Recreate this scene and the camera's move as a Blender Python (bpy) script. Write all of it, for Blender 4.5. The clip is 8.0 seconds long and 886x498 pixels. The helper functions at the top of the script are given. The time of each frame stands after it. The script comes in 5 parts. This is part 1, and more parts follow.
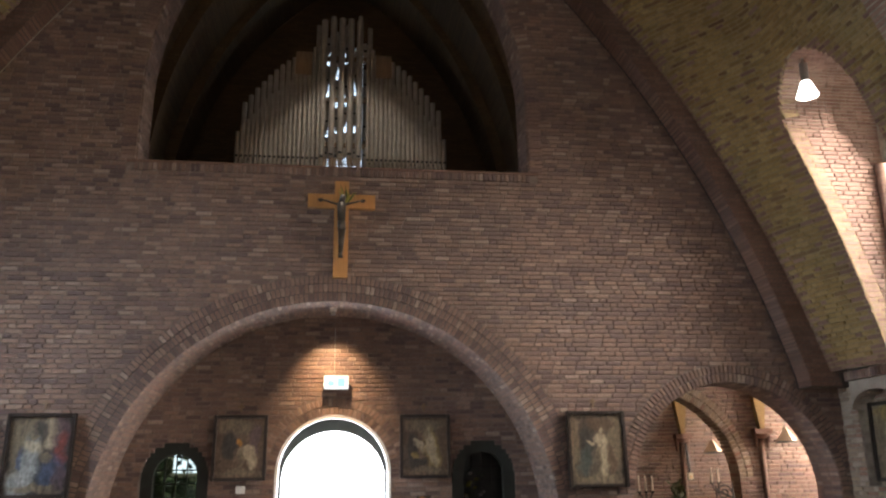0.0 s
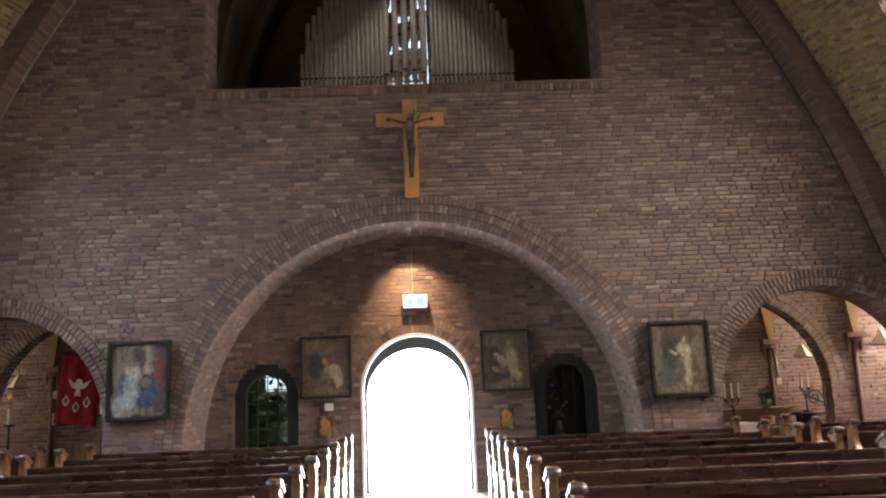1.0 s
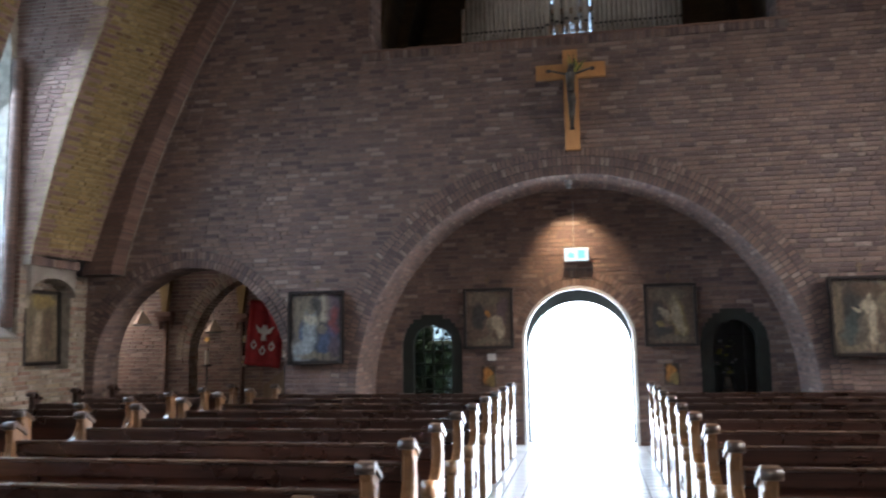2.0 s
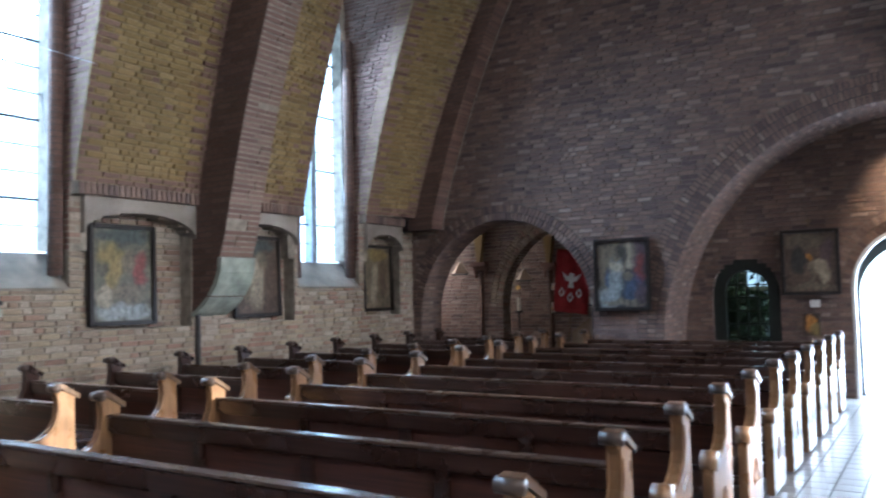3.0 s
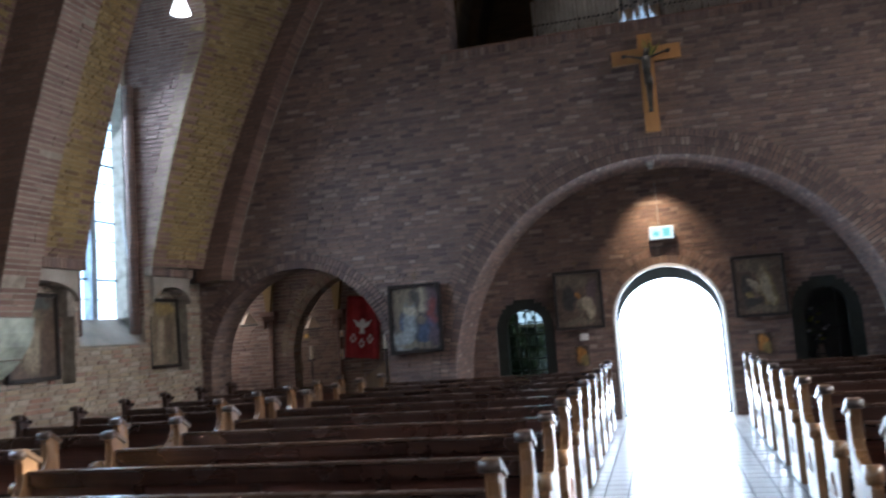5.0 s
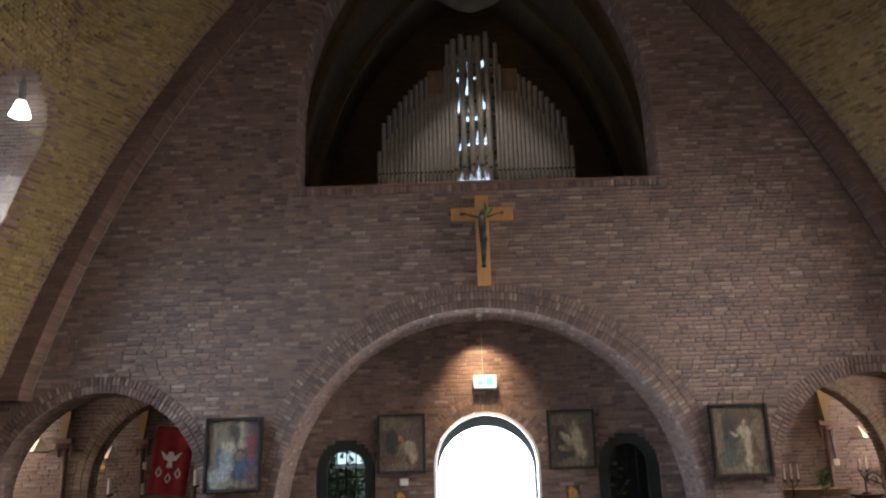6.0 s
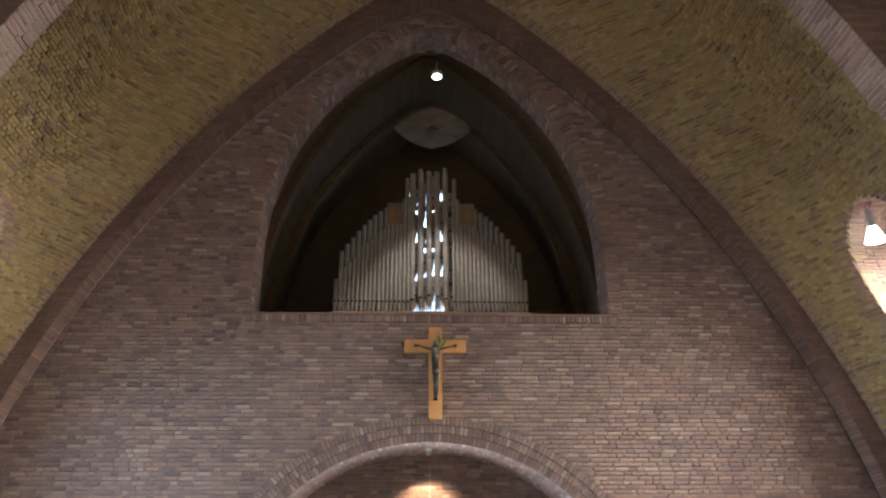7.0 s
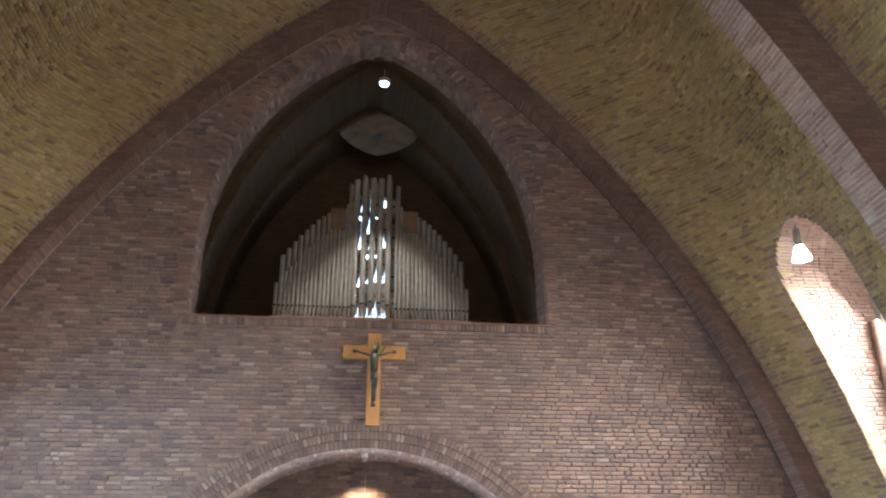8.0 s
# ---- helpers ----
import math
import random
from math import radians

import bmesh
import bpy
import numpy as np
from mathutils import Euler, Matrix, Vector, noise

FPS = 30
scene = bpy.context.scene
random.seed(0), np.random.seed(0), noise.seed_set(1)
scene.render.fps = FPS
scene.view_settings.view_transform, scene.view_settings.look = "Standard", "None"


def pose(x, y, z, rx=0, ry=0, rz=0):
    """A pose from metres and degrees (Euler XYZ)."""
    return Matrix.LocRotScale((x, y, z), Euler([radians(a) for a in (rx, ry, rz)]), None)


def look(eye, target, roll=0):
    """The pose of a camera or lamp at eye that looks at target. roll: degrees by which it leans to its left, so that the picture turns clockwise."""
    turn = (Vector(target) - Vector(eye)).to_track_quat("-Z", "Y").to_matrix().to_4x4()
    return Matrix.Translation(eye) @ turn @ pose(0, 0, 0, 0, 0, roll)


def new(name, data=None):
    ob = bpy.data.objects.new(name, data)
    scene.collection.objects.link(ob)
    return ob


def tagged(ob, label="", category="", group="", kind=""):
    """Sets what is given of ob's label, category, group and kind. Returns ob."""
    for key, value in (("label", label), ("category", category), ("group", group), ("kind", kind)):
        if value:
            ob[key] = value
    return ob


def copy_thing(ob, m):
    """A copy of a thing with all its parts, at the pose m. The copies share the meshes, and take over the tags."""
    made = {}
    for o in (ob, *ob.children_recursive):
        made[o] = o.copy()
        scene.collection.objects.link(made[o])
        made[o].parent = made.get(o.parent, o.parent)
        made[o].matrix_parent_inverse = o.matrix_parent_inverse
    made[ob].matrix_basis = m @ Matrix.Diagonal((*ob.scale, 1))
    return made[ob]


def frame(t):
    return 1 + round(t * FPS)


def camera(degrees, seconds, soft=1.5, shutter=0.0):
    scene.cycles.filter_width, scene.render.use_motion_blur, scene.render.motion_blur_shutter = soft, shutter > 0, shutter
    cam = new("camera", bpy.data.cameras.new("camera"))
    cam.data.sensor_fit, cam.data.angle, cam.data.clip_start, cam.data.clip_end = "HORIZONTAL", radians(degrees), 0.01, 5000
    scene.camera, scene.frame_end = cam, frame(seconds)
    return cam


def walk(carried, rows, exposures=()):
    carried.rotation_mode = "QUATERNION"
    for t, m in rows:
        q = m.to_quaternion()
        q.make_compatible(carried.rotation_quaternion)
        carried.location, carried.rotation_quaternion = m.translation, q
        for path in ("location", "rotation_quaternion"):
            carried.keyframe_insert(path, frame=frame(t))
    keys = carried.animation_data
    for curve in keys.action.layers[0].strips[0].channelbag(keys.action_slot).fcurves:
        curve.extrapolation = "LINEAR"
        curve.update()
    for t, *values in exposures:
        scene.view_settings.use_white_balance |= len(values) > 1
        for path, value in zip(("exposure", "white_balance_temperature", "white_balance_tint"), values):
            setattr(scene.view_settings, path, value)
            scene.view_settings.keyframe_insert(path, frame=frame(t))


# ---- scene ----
cam = camera(58.5, 8.0, soft=2.1, shutter=0.25)
EXPOSURES = [(0.0, 2.3, 6250, 10), (1.0, 2.3, 6050, 11), (2.5, 1.75, 5050, 7), (3.5, 2.0, 4800, 5), (4.0, 2.02, 4850, 5), (4.5, 1.92, 4950, 6), (5.0, 1.6, 5100, 7), (6.5, 2.7, 5800, 8), (8.0, 3.45, 5450, 4)]
PATH = [
    (0, (0.074, -10.459, 1.419), (0.327, -8.552, 1.966), -0.8),
    (0.5, (0.038, -10.392, 1.462), (0.193, -8.443, 1.883), -1.7),
    (1, (0.122, -10.363, 1.487), (0.182, -8.392, 1.826), -2.3),
    (1.2, (0.071, -10.38, 1.501), (0.099, -8.404, 1.811), -2.5),
    (2.3, (0.27, -10.552, 1.489), (-0.306, -8.647, 1.686), -0.4),
    (2.5, (0.297, -10.627, 1.5), (-0.428, -8.771, 1.671), -0.4),
    (3, (0.264, -10.618, 1.477), (-0.804, -8.931, 1.592), -1.3),
    (3.5, (0.139, -10.528, 1.443), (-1.112, -8.969, 1.527), -3.1),
    (4, (-0.024, -10.673, 1.45), (-1.171, -9.037, 1.526), -4.7),
    (4.5, (-0.098, -10.957, 1.499), (-0.98, -9.164, 1.6), -5.1),
    (5, (-0.086, -11.026, 1.497), (-0.6, -9.104, 1.701), -4.2),
    (5.2, (-0.102, -11.039, 1.492), (-0.473, -9.091, 1.749), -3.7),
    (6.3, (-0.396, -11.342, 1.613), (-0.379, -9.439, 2.227), -1.0),
    (6.5, (-0.403, -11.36, 1.625), (-0.364, -9.48, 2.306), -0.8),
    (7, (-0.354, -11.413, 1.673), (-0.268, -9.582, 2.473), -0.4),
    (7.5, (-0.29, -11.442, 1.655), (-0.151, -9.64, 2.513), -0.3),
    (8, (-0.301, -11.441, 1.617), (-0.079, -9.631, 2.439), -0.5),
]
walk(cam, [(t, look(eye, target, roll)) for t, eye, target, roll in PATH], EXPOSURES)

# ---- world, sun, window light ----
world = bpy.data.worlds.new("world")
scene.world = world
world.use_nodes = True
wn = world.node_tree
sky = wn.nodes.new("ShaderNodeTexSky")
sky.sky_type, sky.sun_disc = "NISHITA", False
SUN_DIR = Vector((1.0, 0.433, 0.285)).normalized()          # towards the sun
sky.sun_elevation = math.asin(SUN_DIR.z)
sky.sun_rotation = math.atan2(SUN_DIR.x, SUN_DIR.y)
wn.links.new(sky.outputs[0], wn.nodes["Background"].inputs[0])
wn.nodes["Background"].inputs[1].default_value = 0.10

sun = new("sun", bpy.data.lights.new("sun", "SUN"))
sun.data.energy, sun.data.angle, sun.data.color = 5.0, radians(0.5), (1.0, 0.84, 0.62)
sun.matrix_world = look(tuple(SUN_DIR * 30), (0, 0, 0))


def area(name, eye, target, w, h, watts, color, spread=180):
    lamp = new(name, bpy.data.lights.new(name, "AREA"))
    lamp.data.shape, lamp.data.size, lamp.data.size_y = "RECTANGLE", w, h
    lamp.data.energy, lamp.data.color, lamp.data.spread = watts, color, radians(spread)
    lamp.matrix_world = look(eye, target)
    return lamp


COOL, WARM = (0.80, 0.90, 1.0), (1.0, 0.83, 0.69)
BAY, WIN0 = 4.6, -2.05
WINDOWS = [WIN0 - BAY * k for k in range(4)]
for wy in WINDOWS:
    area("window_light", (-7.85, wy, 4.0), (-1.0, wy, -1.6), 1.1, 4.0, 46, COOL, 104)
    area("window_light", (7.85, wy, 4.5), (1.0, wy, -0.9), 1.1, 4.0, 98, WARM, 112)
area("door_light", (0, 1.5, 1.1), (0, -6, 0.0), 1.4, 1.9, 16, (0.95, 0.98, 1.0))
# Unseen fill lamp behind the walk, before a wall without openings.
area("nave_fill", (0, -19.5, 2.4), (0, -6, 0.0), 5.0, 2.4, 20, (1.0, 0.93, 0.86))
# Added fill lamps at the solid end walls of both chapels, stronger on the right.
for s, c in ((-1, (1.0, 0.80, 0.63)), (1, (1.0, 0.79, 0.64))):
    for yy in (1.04, 2.4):
        area("chapel_fill", (s * 8.35, yy, 1.9), (s * 4.6, yy, 1.3), 0.7, 1.2, (17 if yy < 2 else 12) if s < 0 else (60 if yy < 2 else 48), c)
spot = new("porch_spot", bpy.data.lights.new("porch_spot", "SPOT"))
spot.data.energy, spot.data.spot_size, spot.data.spot_blend = 50, radians(84), 1.0
spot.data.color, spot.data.shadow_soft_size = (1.0, 0.66, 0.36), 0.05
spot.matrix_world = look((-0.03, 0.46, 3.50), (0.0, 1.06, 2.42))
loft_spot = new("loft_spot", bpy.data.lights.new("loft_spot", "SPOT"))
loft_spot.data.energy, loft_spot.data.spot_size, loft_spot.data.spot_blend = 110, radians(62), 0.35
loft_spot.data.color, loft_spot.data.shadow_soft_size = (1.0, 0.88, 0.74), 0.05
loft_spot.matrix_world = look((0.1, 0.12, 9.98), (0.1, 0.16, 6.0))


# ---- materials ----
def nodes_of(name):
    m = bpy.data.materials.new(name)
    m.use_nodes = True
    return m, m.node_tree, m.node_tree.nodes["Principled BSDF"]


def ramp(t, stops, src):
    r = t.nodes.new("ShaderNodeValToRGB")
    e = r.color_ramp.elements
    while len(e) < len(stops):
        e.new(0.5)
    for k, (p, c) in enumerate(stops):
        e[k].position, e[k].color = p, (*c, 1)
    t.links.new(src, r.inputs[0])
    return r.outputs[0]


def tex_noise(t, scale, detail=4.0, vec=None, rough=0.55):
    n = t.nodes.new("ShaderNodeTexNoise")
    n.inputs["Scale"].default_value, n.inputs["Detail"].default_value = scale, detail
    n.inputs["Roughness"].default_value = rough
    if vec is None:
        vec = t.nodes.new("ShaderNodeTexCoord").outputs["Object"]
    t.links.new(vec, n.inputs["Vector"])
    return n.outputs["Fac"]


def mix(t, a, b, fac, kind="MIX"):
    m = t.nodes.new("ShaderNodeMix")
    m.data_type, m.blend_type = "RGBA", kind
    for sock, v in ((m.inputs[0], fac), (m.inputs[6], a), (m.inputs[7], b)):
        if isinstance(v, (int, float)):
            sock.default_value = v
        elif isinstance(v, tuple):
            sock.default_value = (*v, 1)
        else:
            t.links.new(v, sock)
    return m.outputs[2]


def bump(t, p, height, strength=0.3, dist=0.01):
    b = t.nodes.new("ShaderNodeBump")
    b.inputs["Strength"].default_value, b.inputs["Distance"].default_value = strength, dist
    t.links.new(height, b.inputs["Height"])
    t.links.new(b.outputs[0], p.inputs["Normal"])


def brick_material(name, stops, island=True, rough=0.85, stain=0.45):
    m, t, p = nodes_of(name)
    if island:
        r = t.nodes.new("ShaderNodeNewGeometry").outputs["Random Per Island"]
    else:
        r = t.nodes.new("ShaderNodeObjectInfo").outputs["Random"]
    base = ramp(t, stops, r)
    grain = tex_noise(t, 60, 5)
    big = tex_noise(t, 0.9, 4)
    c = mix(t, base, ramp(t, [(0.3, (0.55, 0.5, 0.48)), (0.7, (1.25, 1.2, 1.15))], grain), 0.7, "MULTIPLY")
    c = mix(t, c, ramp(t, [(0.35, (0.72, 0.70, 0.70)), (0.65, (1.15, 1.12, 1.08))], big), stain, "MULTIPLY")
    t.links.new(c, p.inputs["Base Color"])
    p.inputs["Roughness"].default_value = rough
    bump(t, p, grain, 0.5, 0.006)
    return m


RED = [(0.0, (0.130, 0.096, 0.090)), (0.2, (0.185, 0.131, 0.115)), (0.5, (0.225, 0.156, 0.131)),
       (0.78, (0.262, 0.178, 0.144)), (0.93, (0.300, 0.225, 0.188)), (1.0, (0.36, 0.295, 0.255))]
YEL = [(0.0, (0.15, 0.090, 0.048)), (0.12, (0.225, 0.155, 0.058)), (0.45, (0.270, 0.193, 0.072)),
       (0.75, (0.305, 0.225, 0.088)), (1.0, (0.35, 0.268, 0.120))]
EDGE = [(0.0, (0.150, 0.088, 0.070)), (0.5, (0.215, 0.132, 0.104)), (1.0, (0.290, 0.195, 0.155))]
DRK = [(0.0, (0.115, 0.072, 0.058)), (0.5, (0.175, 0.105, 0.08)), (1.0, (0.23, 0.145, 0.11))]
PALE = [(0.0, (0.215, 0.148, 0.115)), (0.10, (0.325, 0.200, 0.150)), (0.24, (0.275, 0.222, 0.168)), (0.50, (0.320, 0.266, 0.202)),
        (0.72, (0.360, 0.296, 0.200)), (0.86, (0.385, 0.335, 0.272)), (1.0, (0.43, 0.372, 0.295))]
# Paler than the rib body: light on the ribs' inner face, in the colour.
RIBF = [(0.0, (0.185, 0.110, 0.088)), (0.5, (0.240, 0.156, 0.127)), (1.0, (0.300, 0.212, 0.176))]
M_EDGE = brick_material("brick_toothed_edge", EDGE)
M_RIBF = brick_material("brick_rib_face", RIBF)
M_RED = brick_material("brick_red", RED)
M_REDP = brick_material("brick_red_piece", RED, island=False)
M_YEL = brick_material("brick_yellow", YEL, stain=0.7)
M_DRK = brick_material("brick_dark", DRK)
M_PALE = brick_material("brick_pale", PALE)
M_PALEP = brick_material("brick_pale_piece", PALE, island=False)


def plain(name, color, rough=0.6, metal=0.0, scale=8.0, vary=0.35, bumpy=0.15, fine=70.0):
    m, t, p = nodes_of(name)
    n1, n2 = tex_noise(t, scale, 5), tex_noise(t, fine, 4)
    lo, hi = tuple(c * (1 - vary) for c in color), tuple(min(1, c * (1 + vary)) for c in color)
    c = mix(t, ramp(t, [(0.3, lo), (0.7, hi)], n1), ramp(t, [(0.3, (0.8,) * 3), (0.7, (1.1,) * 3)], n2), 0.5, "MULTIPLY")
    t.links.new(c, p.inputs["Base Color"])
    p.inputs["Roughness"].default_value, p.inputs["Metallic"].default_value = rough, metal
    if bumpy:
        bump(t, p, n2, bumpy, 0.004)
    return m


M_MORTAR = plain("mortar", (0.185, 0.145, 0.122), 0.95, bumpy=0.4)
M_MORTARP = plain("mortar_pale", (0.295, 0.255, 0.202), 0.95, bumpy=0.4)
M_CEMENT = plain("cement_render", (0.30, 0.26, 0.22), 0.9, scale=2.0, bumpy=0.3)
M_JOINTD = plain("dark_arch_joint", (0.105, 0.086, 0.076), 0.95, bumpy=0.4)
# Darker than the cement render: the sill's dimness is put into the colour.
M_SILL = plain("dimmed_sill_cement", (0.235, 0.205, 0.165), 0.9, scale=3.0, bumpy=0.3)
M_STONE = plain("green_grey_stone", (0.36, 0.39, 0.33), 0.8, scale=5.0, bumpy=0.3)


def rib_material(name, low, high, joint):
    m, t, p = nodes_of(name)
    sep = t.nodes.new("ShaderNodeSeparateXYZ")
    t.links.new(t.nodes.new("ShaderNodeTexCoord").outputs["Object"], sep.inputs[0])
    com = t.nodes.new("ShaderNodeCombineXYZ")
    t.links.new(sep.outputs[0], com.inputs[0])
    t.links.new(sep.outputs[2], com.inputs[1])
    b = t.nodes.new("ShaderNodeTexBrick")
    b.inputs["Scale"].default_value = 1.0
    b.inputs["Brick Width"].default_value, b.inputs["Row Height"].default_value = 0.21, 0.0625
    b.inputs["Mortar Size"].default_value = 0.005
    b.inputs["Color1"].default_value, b.inputs["Color2"].default_value = (*low, 1), (*high, 1)
    b.inputs["Mortar"].default_value = (*joint, 1)
    t.links.new(com.outputs[0], b.inputs["Vector"])
    grain = tex_noise(t, 40, 5)
    c = mix(t, b.outputs[0], ramp(t, [(0.3, (0.6,) * 3), (0.7, (1.2,) * 3)], grain), 0.7, "MULTIPLY")
    c = mix(t, c, ramp(t, [(0.3, (0.7,) * 3), (0.7, (1.15,) * 3)], tex_noise(t, 1.2, 4)), 0.6, "MULTIPLY")
    t.links.new(c, p.inputs["Base Color"])
    p.inputs["Roughness"].default_value = 0.9
    bump(t, p, b.outputs["Fac"], -0.4, 0.006)
    return m


M_RIB = rib_material("rib_brick", (0.125, 0.074, 0.055), (0.185, 0.112, 0.082), (0.115, 0.085, 0.068))
# Darker than the nave brick: the loft's shade is put into the colour.
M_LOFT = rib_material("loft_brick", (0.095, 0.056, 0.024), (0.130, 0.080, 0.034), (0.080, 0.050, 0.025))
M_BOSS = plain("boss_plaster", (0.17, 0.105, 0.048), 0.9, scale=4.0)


def wood(name, dark, light, rough, stretch=(14, 1.2, 14), coat=0.0):
    m, t, p = nodes_of(name)
    mp = t.nodes.new("ShaderNodeMapping")
    mp.inputs["Scale"].default_value = stretch
    t.links.new(t.nodes.new("ShaderNodeTexCoord").outputs["Object"], mp.inputs["Vector"])
    g = tex_noise(t, 4.0, 6, mp.outputs[0], 0.65)
    w = tex_noise(t, 2.5, 4)
    c = ramp(t, [(0.3, dark), (0.7, light)], g)
    c = mix(t, c, ramp(t, [(0.3, (0.7,) * 3), (0.7, (1.15,) * 3)], w), 0.6, "MULTIPLY")
    t.links.new(c, p.inputs["Base Color"])
    r = t.nodes.new("ShaderNodeMapRange")
    r.inputs["To Min"].default_value, r.inputs["To Max"].default_value = rough - 0.1, rough + 0.12
    t.links.new(w, r.inputs["Value"])
    t.links.new(r.outputs[0], p.inputs["Roughness"])
    p.inputs["Coat Weight"].default_value, p.inputs["Coat Roughness"].default_value = coat, 0.16
    bump(t, p, g, 0.12, 0.003)
    return m


M_PEW = wood("pew_wood", (0.019, 0.0083, 0.0054), (0.057, 0.0240, 0.0150), 0.27, (0.4, 14, 14), 0.7)
M_PANEL = wood("pew_panel_wood", (0.042, 0.0145, 0.0086), (0.110, 0.0370, 0.0212), 0.34, (0.4, 14, 14), 0.4)
M_END = wood("pew_end_wood", (0.140, 0.070, 0.029), (0.275, 0.148, 0.064), 0.28, (14, 14, 1.2), 0.4)
M_CAP = wood("pew_cap_wood", (0.035, 0.022, 0.015), (0.085, 0.055, 0.038), 0.30)
M_SLAB = wood("pew_slab_wood", (0.075, 0.042, 0.022), (0.160, 0.092, 0.050), 0.28, (14, 14, 1.2), 0.5)
M_CROSS = wood("cross_wood", (0.42, 0.20, 0.065), (0.58, 0.30, 0.10), 0.5, (14, 14, 1.2))
# Paler than the pew wood: the sheen on the rail tops, as colour.
M_RAILSHEEN = wood("rail_sheen_wood", (0.048, 0.027, 0.018), (0.115, 0.068, 0.043), 0.26, (0.4, 14, 14), 0.6)
M_FRAME = wood("frame_wood", (0.012, 0.009, 0.008), (0.030, 0.020, 0.016), 0.35)
M_OAK = wood("oak_case", (0.16, 0.10, 0.055), (0.27, 0.18, 0.10), 0.5, (14, 14, 1.2))
M_BRONZE = plain("bronze", (0.11, 0.095, 0.08), 0.45, 0.8)
M_PIPE = plain("tin_pipe", (0.42, 0.385, 0.335), 0.40, 0.68, vary=0.15, bumpy=0.0)
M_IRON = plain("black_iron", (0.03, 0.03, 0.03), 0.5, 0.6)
M_STEEL = plain("lamp_steel", (0.45, 0.46, 0.46), 0.35, 0.9, vary=0.1, bumpy=0.0)
M_VMORT = plain("vault_mortar", (0.25, 0.190, 0.100), 0.95, bumpy=0.4)
M_WHITE = plain("white_paint", (0.75, 0.74, 0.71), 0.5, vary=0.08)
M_GREEN = plain("dark_green_paint", (0.014, 0.019, 0.015), 0.5)
M_BANNER = plain("red_cloth", (0.30, 0.018, 0.022), 0.9, vary=0.25)
M_CLOTH = plain("white_cloth", (0.72, 0.68, 0.66), 0.9, vary=0.1)
M_GOLD = plain("gold", (0.75, 0.50, 0.16), 0.35, 0.7)
M_LEAF = plain("leaf_green", (0.055, 0.08, 0.022), 0.6)
M_PALM = plain("palm_yellow_green", (0.36, 0.34, 0.07), 0.6)
M_CANDLE = plain("candle_wax", (0.80, 0.74, 0.60), 0.5, vary=0.06)
M_FLOOR = plain("floor_tile", (0.40, 0.39, 0.375), 0.30, scale=3.0, vary=0.3, bumpy=0.06)
M_GROUT = plain("floor_grout", (0.06, 0.055, 0.05), 0.9)
M_PAVE = plain("outdoor_paving", (0.60, 0.58, 0.54), 0.9, scale=0.6)
M_LEAD = plain("window_lead", (0.06, 0.075, 0.085), 0.55, 0.3)
# Blue tint on the stone is flare from the bright panes, put into the colour.
M_MULL = plain("window_stone_mullion", (0.36, 0.43, 0.50), 0.7)
M_PAPER = plain("cream_paper", (0.66, 0.55, 0.43), 0.9, vary=0.08)
M_TERRA = plain("terracotta", (0.35, 0.15, 0.08), 0.8)
M_FLESH = plain("painted_plaster", (0.40, 0.34, 0.26), 0.7)


def glow(name, color, strength):
    m = bpy.data.materials.new(name)
    m.use_nodes = True
    t = m.node_tree
    t.nodes.remove(t.nodes["Principled BSDF"])
    e = t.nodes.new("ShaderNodeEmission")
    e.inputs[0].default_value, e.inputs[1].default_value = (*color, 1), strength
    t.links.new(e.outputs[0], t.nodes["Material Output"].inputs[0])
    return m


M_DAY = glow("daylight_backdrop", (0.95, 0.98, 1.0), 4.0)
M_DIM = glow("loft_daylight", (0.85, 0.93, 1.0), 0.45)
M_GLARE = glow("sky_glare", (0.78, 0.92, 1.0), 1.45)
M_BULB = glow("lamp_glass_lit", (1.0, 0.93, 0.85), 2.0)
M_EXIT = glow("exit_sign_lit", (0.92, 1.0, 0.90), 0.40)
M_EXITG = glow("exit_sign_green", (0.40, 0.85, 0.68), 0.33)


def glass_material(name, tint, rough=0.15, opaque=0.0):
    m, t, p = nodes_of(name)
    p.inputs["Base Color"].default_value = (*tint, 1)
    p.inputs["Transmission Weight"].default_value = 1.0 - opaque
    p.inputs["Roughness"].default_value, p.inputs["IOR"].default_value = rough, 1.02
    bump(t, p, tex_noise(t, 9, 3), 0.1, 0.01)
    return m


M_GLASS = glass_material("window_glass", (0.90, 0.96, 1.0), 0.05)
M_STAIN = glass_material("pale_stained_glass", (0.75, 0.84, 0.93), 0.1)
M_GLASSDK = glass_material("dark_leaded_glass", (0.055, 0.066, 0.066), 0.05)


# ---- mesh helpers ----
def mesh_of(name, verts, faces, mat):
    me = bpy.data.meshes.new(name)
    me.from_pydata(verts, [], faces)
    me.materials.append(mat)
    me.update()
    return me


def part(name, bm, material, parent=None, label="", smooth=False):
    me = bpy.data.meshes.new(name)
    bmesh.ops.recalc_face_normals(bm, faces=bm.faces[:])
    bm.to_mesh(me)
    bm.free()
    me.materials.append(material)
    if smooth:
        me.polygons.foreach_set("use_smooth", [True] * len(me.polygons))
    ob = new(name, me)
    if parent:
        ob.parent = parent
    if label:
        ob["label"] = label
    return ob


